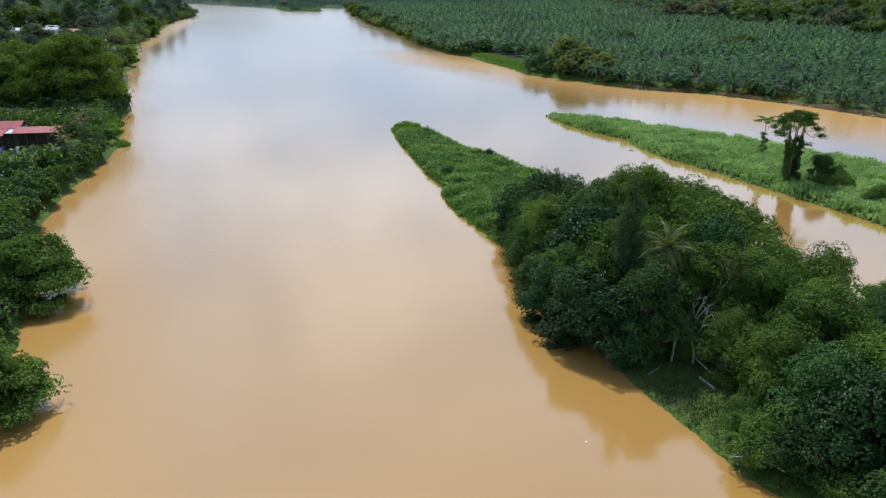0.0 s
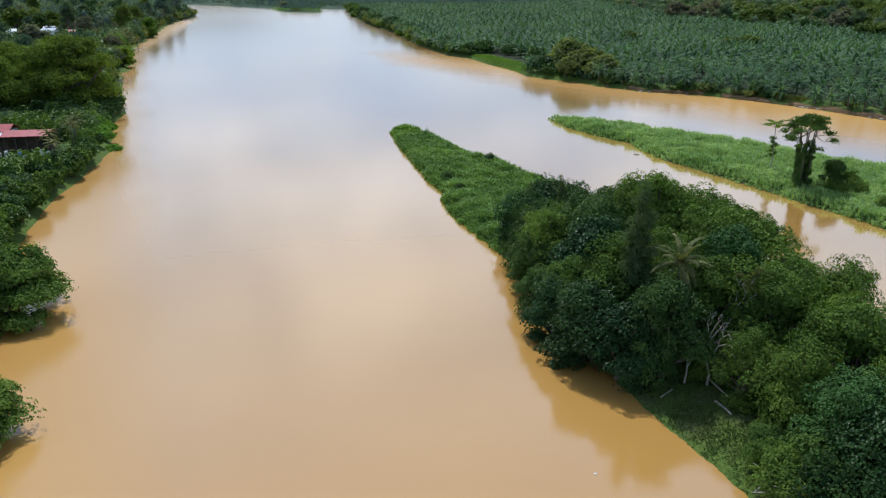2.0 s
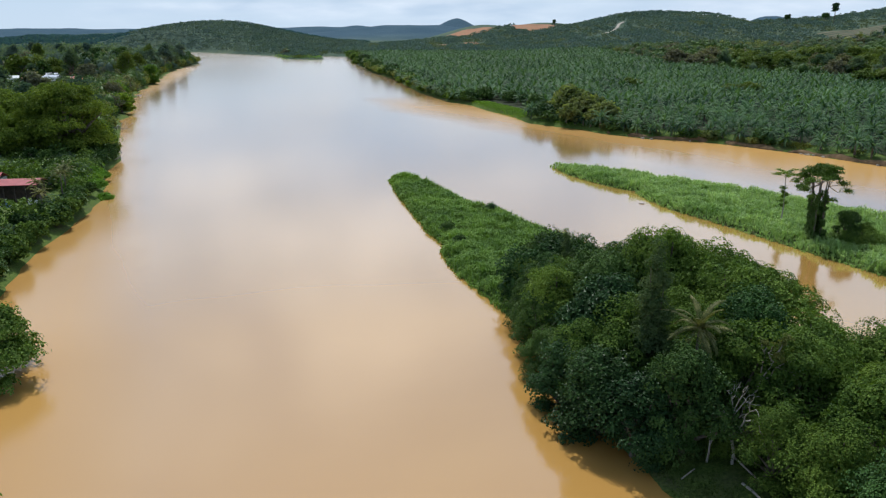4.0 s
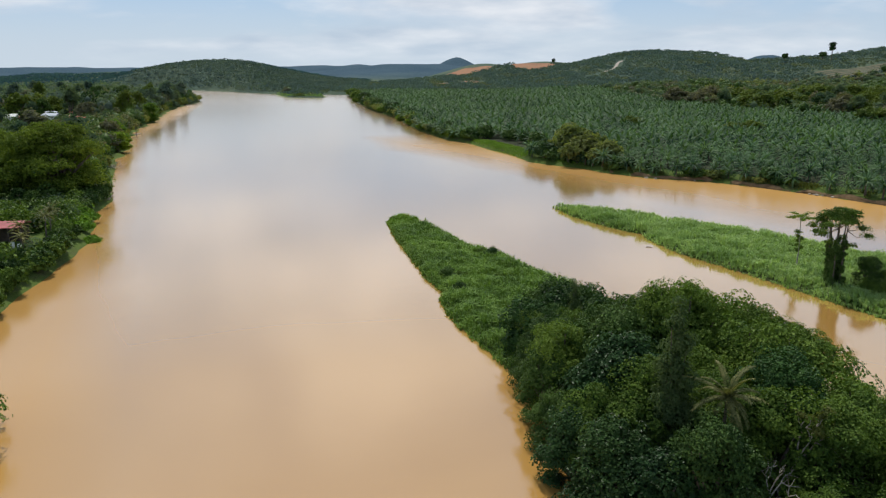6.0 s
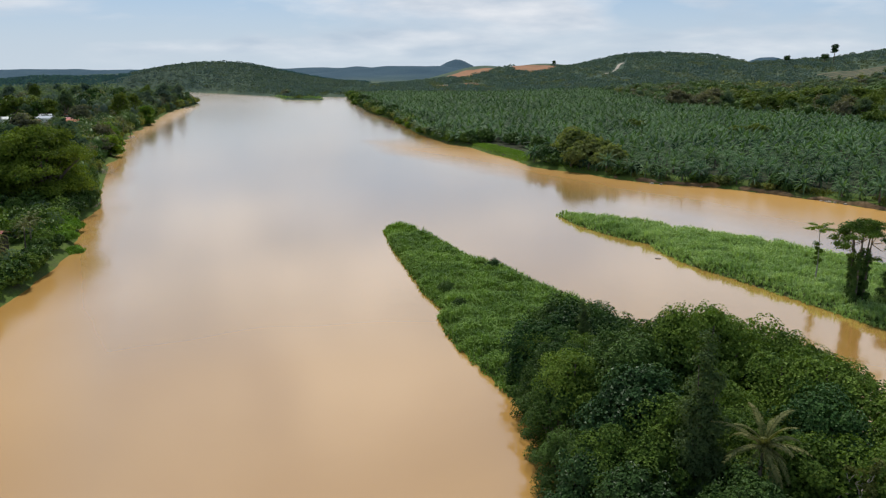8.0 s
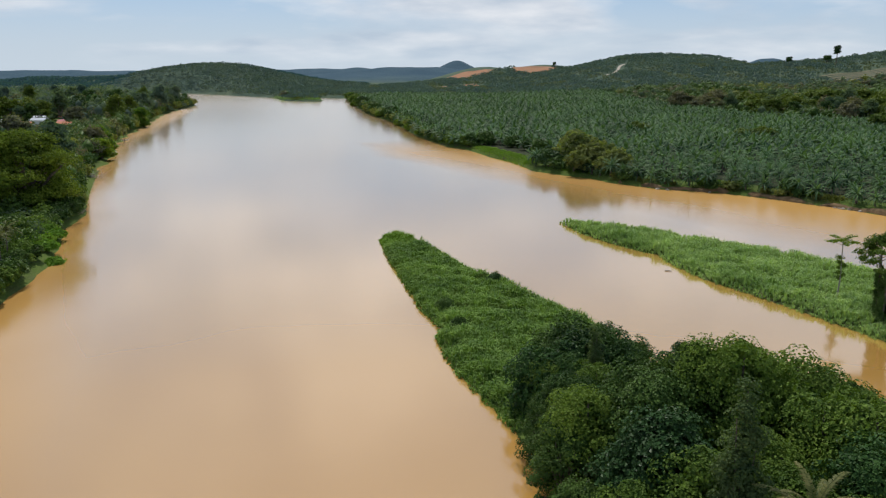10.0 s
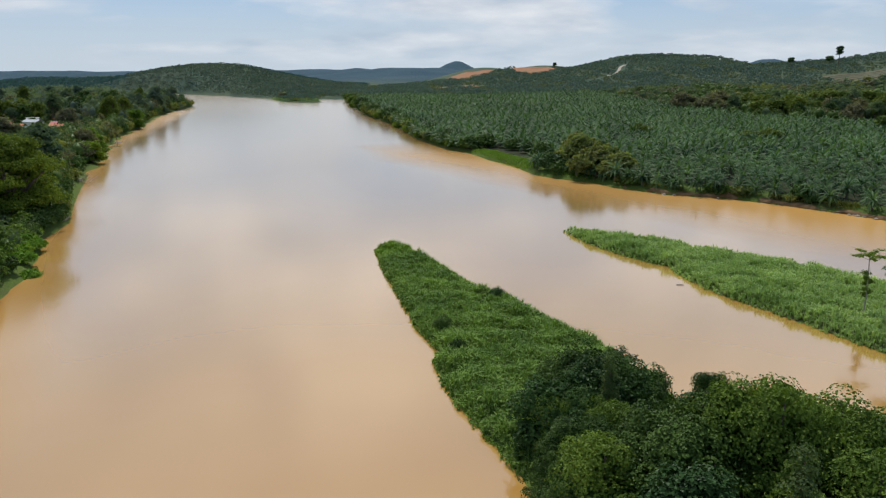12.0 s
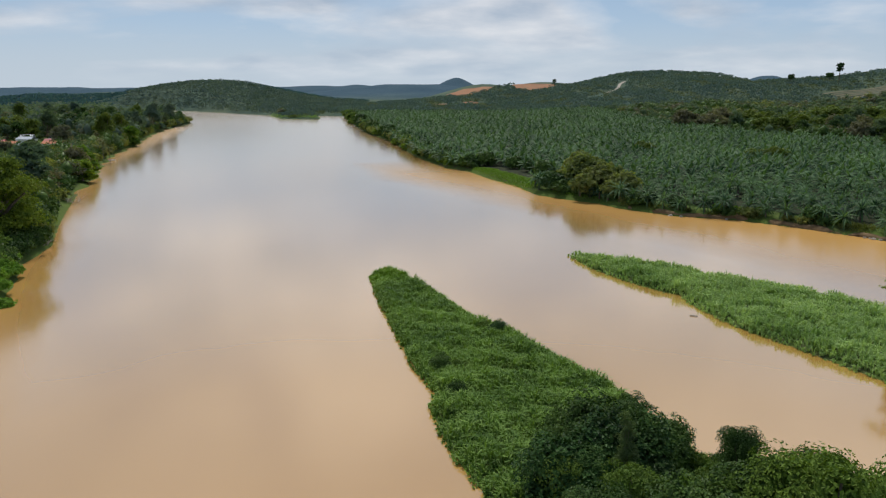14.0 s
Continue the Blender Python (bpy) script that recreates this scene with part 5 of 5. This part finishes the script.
def pick(x0, x1, y0, y1, spacing, seed, keep):
    box = np.array([(x0, y0), (x1, y0), (x1, y1), (x0, y1)], float)
    return scattered(box, spacing, seed, 0.0, keep)


SCARS = [(76, 1880, 60, 80), (215, 1800, 54, 70), (30, 1560, 50, 45)]


def bare(P):
    b = np.zeros(len(P), bool)
    for cx, cy, rx, ry in SCARS:
        b |= ((P[:, 0] - cx) / rx) ** 2 + ((P[:, 1] - cy) / ry) ** 2 < 1
    f = np.clip((P[:, 1] - 1380) / 170, -0.5, 1)
    b |= (np.abs(P[:, 0] - 292 - 83 * f - 9 * np.sin(5 * f)) < 11) & (P[:, 1] > 1300) & (P[:, 1] < 1570)
    return b | (np.abs(P[:, 0] - 648) < 64) & (np.abs(P[:, 1] - 1160) < 62)


def build_woods():
    dry = lambda P: inside_by(P, RIVER) < -4
    left = lambda P: dry(P) & (P[:, 0] > -0.75 * P[:, 1] - 60) & ~((np.abs(P[:, 0] + 315) < 66) & (np.abs(P[:, 1] - 568) < 64)) & ~((np.abs(P[:, 0] + 360) < 60) & (np.abs(P[:, 1] - 678) < 60))
    P = pick(-420, -90, 285, 620, 8.5, 91, left)
    third = np.random.RandomState(5).randint(0, 3, len(P))
    wood("woodland", "mixed dark green woodland behind the village bank", P[third == 0], 92, LEAF_DARK, 0.9, 115, 12, 5.2, 1, 0.72)
    wood("woodland", "mixed green woodland behind the village bank", P[third == 1], 93, WOOD, 0.9, 115, 11, 5.2, 1, 0.72)
    wood("woodland", "brownish and olive trees among the village woodland", P[third == 2], 94, LEAF_OLIVE, 0.9, 95, 9, 4.6, 1, 0.7)
    yard = lambda P: dry(P) & (P[:, 0] > -0.75 * P[:, 1] - 60) & ~((np.abs(P[:, 0] + 118) < 22) & (np.abs(P[:, 1] - 170) < 17)) & (inside_by(P, RIVER) < -4)
    P = pick(-330, -60, 20, 300, 5.2, 89, yard)
    k = np.random.RandomState(8).randint(0, 3, len(P))
    wood("thicket", "dark green thicket behind the village bank", P[k == 0], 90, LEAF_DARK, 0.8, 110, 7, 3.6, 0)
    wood("thicket", "mid-green thicket behind the village bank", P[k == 1], 87, LEAF_MID, 0.8, 110, 6, 3.6, 0)
    wood("thicket", "green undergrowth behind the village bank", P[k == 2], 88, WOOD, 0.8, 100, 4.5, 3.4, 0)
    P = pick(-900, -250, 620, 1250, 12, 95, left)
    k = np.random.RandomState(12).randint(0, 5, len(P))
    wood("woodland", "green woodland behind the village, haze put into its colour", P[k < 2], 96, HAZED_WOODLAND, 1.6, 40, 17, 8.0, 1, 0.7, 0.45)
    wood("woodland", "dark green trees standing in the far woodland", P[k == 2], 99, LEAF_DARK, 1.6, 40, 15, 7.0, 1, 0.7, 0.45)
    wood("woodland", "forest-green trees standing in the far woodland", P[k == 3], 100, WOOD, 1.6, 40, 18, 7.5, 1, 0.7, 0.45)
    wood("woodland", "brownish trees standing in the far woodland", P[k == 4], 109, LEAF_DRY, 1.6, 36, 13, 7.0, 1, 0.7, 0.45)
    P = pick(-1500, -200, 1250, 2100, 15, 97, left)
    low = (P[:, 0] < -720) | (P[:, 1] > 1900)
    wood("distant_forest", "forest of the far plain, haze blue put into its colour", P[low], 110, HAZED_FAR_WOOD, 3.6, 14, 7, 9.5, 0, jitter=0.7)
    wood("distant_forest", "far forest beyond the river bend, paled by painted haze", P[~low], 98, HAZED_HILL_WOOD, 3.6, 18, 7, 9.5, 0, jitter=0.7)
    land = lambda P: dry(P) & ~bare(P) & (P[:, 0] < 0.68 * P[:, 1] + 60) & (inside_by(P, LAND_R) < -2)
    P = pick(60, 760, 600, 1120, 12, 101, land)
    u = soft_noise(P[:, 0], P[:, 1], 170, 12) + np.random.RandomState(6).normal(size=len(P)) * 0.22
    k = np.digitize(u, (-0.35, 0.10, 0.40, 0.58))
    k = np.array([4, 0, 3, 2, 1])[k]
    wood("woodland", "mixed trees behind the plantation", P[k < 2], 102, WOOD, 1.6, 34, 11, 7, 1, 0.75)
    wood("woodland", "olive and yellow-green trees behind the plantation", P[k == 2], 103, LEAF_OLIVE, 1.6, 34, 10, 7.5, 1, 0.75)
    wood("woodland", "brown half-bare trees behind the plantation", P[k == 3], 104, LEAF_DRY, 1.6, 34, 10, 7.5, 1, 0.75)
    wood("woodland", "dark trees behind the plantation", P[k == 4], 105, LEAF_DARK, 1.6, 34, 13, 7, 1, 0.75)
    P = pick(-260, 1200, 1080, 1850, 12, 106, land)
    u = soft_noise(P[:, 0], P[:, 1] * 0.6, 130, 14) + np.random.RandomState(4).normal(size=len(P)) * 0.35
    wood("hill_forest", "young forest on the hills, green paled by painted haze", P[u > -0.1], 107, HAZED_HILL_WOOD, 3.0, 20, 6.5, 7.5, 0, jitter=0.7)
    wood("hill_scrub", "low scrub on the open hill slopes, olive paled by painted haze", P[u <= -0.1], 108, HAZED_HILL_SCRUB, 2.6, 14, 3.5, 7.0, 0, jitter=0.3)
    # bare cut slopes
    for cx, cy, rx, ry in SCARS:
        u, v = np.meshgrid(np.linspace(0, 1, 16), np.linspace(0, 6.283, 40))
        wob = 1 + 0.15 * np.sin(3 * v + cx) + 0.1 * np.sin(7 * v + cy)
        X, Y = cx + rx * u * np.cos(v) * wob, cy + ry * u * np.sin(v) * wob
        Z = land_height(X, Y) + 0.8
        i, j = np.meshgrid(np.arange(39), np.arange(15), indexing="ij")
        q = np.stack([i * 16 + j, i * 16 + j + 1, (i + 1) * 16 + j + 1, (i + 1) * 16 + j], -1).reshape(-1, 4)
        tagged(new("bare_slope", mesh_np("bare_slope", np.stack([X, Y, Z], -1).reshape(-1, 3), q, None, (RED_EARTH,), True)), "bare reddish earth slope cleared on the hill", "bare earth", kind="structure")


build_woods()


def build_far_trees():
    """Single crowns that stand out of the woods on both sides."""
    rng = np.random.RandomState(37)
    make = lambda label, mat, h, s, seed: broadleaf("woodland_tree", label, mat, h, s, seed, 1.15, 9, 9, 1.7, 0.2, "woodland trees")
    dark, mid = make("dark round-crowned tree among the woods", LEAF_DARK, 12, 6.5, 131), make("mid-green tree among the woods", WOOD, 13, 6.5, 132)
    lime, dry = make("yellow-green tree among the woods", WOOD_LIME, 10, 7.5, 133), make("greyish-brown thin-leaved tree among the woods", LEAF_DRY, 10, 7.5, 134)
    for st, x, y, size in [(dry, 255, 765, 1.5), (dry, 243, 780, 1.5), (dry, 268, 772, 1.4), (dry, 283, 789, 1.5), (dry, 262, 750, 1.2), (lime, 324, 806, 1.6), (lime, 316, 798, 1.3), (lime, 407, 820, 1.7),
                           (lime, 418, 812, 1.4), (lime, 409, 752, 1.6), (lime, 420, 746, 1.4), (lime, 303, 527, 1.1), (lime, 312, 522, 1.0), (lime, 341, 755, 1.4), (dry, 321, 604, 1.2), (dry, 372, 700, 1.4), (dry, 360, 715, 1.3)]:
        st.at(placed(x, y, ground_z(x, y) - 0.2, rng.uniform(0, 360), size, rng.uniform(0.8, 1.0)))
    for k in range(54):
        y = rng.uniform(590, 800)
        x = y * rng.uniform(0.27, 0.62)
        if inside_by([(x, y)], LAND_R)[0] < 0:
            st = (dry if x / y < 0.37 else lime if rng.uniform() < 0.5 else mid) if rng.uniform() < 0.75 else dark
            st.at(placed(x, y, ground_z(x, y) - 0.2, rng.uniform(0, 360), rng.uniform(0.8, 1.4)))
    for k in range(130):
        y = rng.uniform(300, 1020)
        x = -y * rng.uniform(0.30, 0.66)
        if inside_by([(x, y)], RIVER)[0] < -9 and not (-0.64 < x / y < -0.40 and 470 < y < 640):
            st = (dark, mid, mid, dry, dark, mid, dry, dark)[rng.randint(8)] if k % 11 else lime
            st.at(placed(x, y, ground_z(x, y) - 0.2, rng.uniform(0, 360), rng.uniform(0.6, 1.0) * (1 + y / 2500), rng.uniform(0.85, 1.15)))
    for x, y in ((186, 458), (193, 462), (181, 464), (128, 505)):      # pale-green rounded trees inside the plantation
        lime.at(placed(x, y, ground_z(x, y) - 0.2, rng.uniform(0, 360), rng.uniform(0.6, 0.75)))


build_far_trees()


def build_hill_details():
    # dirt track climbing the hill
    t = np.linspace(0, 1, 40)
    X, Y = 292 + 83 * t + 9 * np.sin(5 * t), 1380 + 170 * t + 12 * np.sin(4 * t)
    V = np.concatenate([np.stack([X + s * 2.6, Y - s * 1.3, land_height(X, Y) + 1.2], -1) for s in (-1, 1)])
    i = np.arange(39)
    tagged(new("road", mesh_np("road", V, np.stack([i, i + 40, i + 41, i + 1], -1), None, (PALE_STONE,), True)), "pale dirt track climbing a green hill", "road", kind="structure")
    # planted terraces cut into the slope
    for k in range(6):
        x = np.linspace(590, 705, 30)
        y = 1106 + 19 * k + 10 * np.sin((x - 590) / 37)
        V = np.concatenate([np.stack([x, y + s, land_height(x, y + s) + 1.0 + 0.6 * (s > 0)], -1) for s in (0, 6.0)])
        i = np.arange(29)
        tagged(new("hill_terrace", mesh_np("hill_terrace", V, np.stack([i, i + 1, i + 31, i + 30], -1), None, (TERRACE,), True)), "pale terrace step cut into the hillside", "terrace", kind="structure")
    rng = np.random.RandomState(29)
    for x, y, tall, wide in ((686, 1340, 34, 6.5), (262, 1790, 15, 4), (640, 1420, 16, 6), (700, 1400, 12, 7)):
        ob = thing("hilltop_tree", "tall lone tree standing above the hill forest", "tree", "hilltop trees")
        part("trunk", Soup().tube([(0, 0, -1), (0.4, 0, tall * 0.5), (0, 0, tall * 0.9)], (0.9, 0.7, 0.3), 7).mesh("trunk", BARK, True), ob)
        blobs = [((wide * 0.32 * math.cos(2.4 * k), wide * 0.32 * math.sin(2.4 * k), tall * (0.96 - 0.05 * k)), (wide * 0.5, wide * 0.5, wide * 0.36)) for k in range(7)]
        part("crown", crown_mesh("crown", LEAF_DARK, blobs, rng, 1.5, 14, 2.0, 0.7), ob)
        ob.matrix_basis = placed(x, y, ground_z(x, y))


build_hill_details()


# ================= small things of the islands and banks =================
def bare_tree(name, label, height, seed, at, mat=None, leaves=0, group="bare trees"):
    """A leafless tree: limbs that fork again and again."""
    rng = np.random.RandomState(seed)
    s, tips = Soup(), []

    def limb(p, d, length, r, depth):
        q = p + d * length
        mid = (p + q) / 2 + rng.normal(size=3) * length * 0.08
        s.tube([p, mid, q], (r, r * 0.85, r * 0.68), 5)
        if depth == 0:
            tips.append(q)
            return
        for _ in range(2 + (rng.uniform() < 0.5)):
            e = d + rng.normal(size=3) * 0.55 + (0, 0, 0.12)
            limb(q, e / np.linalg.norm(e), length * rng.uniform(0.62, 0.82), r * 0.62, depth - 1)

    limb(np.array([0, 0, -0.3]), np.array([0.1, 0.05, 0.99]), height * 0.36, 0.02 * height, 4)
    ob = thing(name, label, "tree", group, at=at)
    part("limb", s.mesh("limb", mat or PALE_BARK, True), ob)
    if leaves:
        part("leaves", crown_mesh("leaves", LEAF_OLIVE, [(tuple(q), (0.5, 0.5, 0.35)) for q in tips[::2]], rng, 0.3, leaves, 0.4, 0.5), ob)
    return ob


def log(label, p, q, r):
    s = Soup().tube([p, ((np.array(p) + q) / 2) + (0.05, 0, 0.06), q], (r, r * 0.9, r * 0.7), 8)
    ob = tagged(new("log", s.mesh("log", PALE_BARK, True)), label, "log", "fallen logs")
    return ob


def heap(name, label, category, at, n, long, spread, seed, mat):
    """A tangle of bleached branches."""
    rng = np.random.RandomState(seed)
    ob = thing(name, label, category, at=at)
    for k in range(n):
        a, e = rng.uniform(0, 6.283), rng.uniform(0.05, 0.7)
        d = np.array([math.cos(a) * math.cos(e), math.sin(a) * math.cos(e), math.sin(e)]) * long * rng.uniform(0.5, 1)
        p = np.array([rng.uniform(-spread, spread), rng.uniform(-spread, spread), 0.05])
        part("branch", Soup().tube([p, p + d * 0.5 + (0, 0, 0.15), p + d], (0.11, 0.08, 0.03), 5).mesh("branch", mat, True), ob)
    return ob


def build_small_things():
    bare_tree("bare_tree", "half-dead tree with pale twisting limbs", 13.5, 201, placed(32, 61, ground_z(32, 61), 30), None, 8)
    bare_tree("bare_tree", "half-dead tree with pale twisting limbs", 10, 202, placed(30, 57.5, ground_z(30, 57.5), 140), None, 0)
    bare_tree("bare_tree", "thin bleached snag leaning over the clearing", 7, 203, placed(27.5, 58, ground_z(27.5, 58), 250), None, 0)
    z = lambda x, y: ground_z(x, y)
    log("long pale fallen log lying on the island grass", (30.0, 59.5, z(30, 59.5) + 0.45), (31.4, 54.6, z(31.4, 54.6) + 0.15), 0.13)
    log("short pale fallen log lying on the island grass", (29.7, 53.9, z(29.7, 53.9) + 0.12), (30.5, 51.2, z(30.5, 51.2) + 0.12), 0.15)
    log("thin pale pole lying by the water", (24.0, 55.2, z(24, 55.2) + 0.1), (25.8, 56.6, z(25.8, 56.6) + 0.15), 0.08)
    heap("dry_reeds", "bleached dry stalks standing in a bush", "dry stalks", placed(30.2, 38.0, z(30.2, 38.0) + 1.2), 26, 3.0, 1.4, 205, PALE_BARK)
    heap("driftwood_heap", "grey tangle of dead branches at the water's edge", "driftwood", placed(-119, 250, 0.6), 26, 5.0, 3.6, 206, PALE_BARK)
    heap("driftwood_heap", "grey tangle of dead branches beside the bank", "driftwood", placed(-150, 333, 0.8), 22, 6.0, 4.0, 207, PALE_BARK)
    log("dark waterlogged branch floating near the reeds", (51.8, 180.8, 0.05), (53.2, 180.3, 0.12), 0.12)
    bm = bmesh.new()
    bmesh.ops.create_icosphere(bm, subdivisions=1, radius=0.16)
    for v in bm.verts:
        v.co.z *= 0.5
    me = bpy.data.meshes.new("floating_litter")
    bm.to_mesh(me)
    bm.free()
    me.materials.append(WHITE_WALL)
    tagged(new("floating_litter", me), "small white piece of litter floating on the river", "litter").location = (14.2, 42.4, 0.04)
    # moored boats along the village side
    for x, y, turn, size in ((-213, 514, 60, 1.2), (-306, 905, 70, 1.5), (-126, 262, 35, 1.0)):
        ob = thing("moored_boat", "pale wooden boat moored beside the bank", "boat", "moored boats", at=placed(x, y, 0, turn, size))
        t = np.linspace(-1, 1, 13)
        half = 0.75 * (1 - np.abs(t) ** 2.4) + 0.03
        rim = 0.45 + 0.3 * t * t
        V = np.concatenate([np.stack([3.2 * t, half, rim], -1), np.stack([3.0 * t, half * 0.6, 0 * t - 0.15], -1), np.stack([3.0 * t, -half * 0.6, 0 * t - 0.15], -1), np.stack([3.2 * t, -half, rim], -1)])
        i = np.arange(12)
        part("hull", Soup().put(V, np.concatenate([np.stack([i + 13 * k, i + 1 + 13 * k, i + 14 + 13 * k, i + 13 + 13 * k], -1) for k in range(3)])).mesh("hull", WHITE_WALL, True), ob)
        for k in (-1.0, 0.2, 1.3):
            part("thwart", Soup().box((k - 0.14, -0.6, 0.25), (k + 0.14, 0.6, 0.31)).mesh("thwart", DARK_TIMBER), ob)


build_small_things()
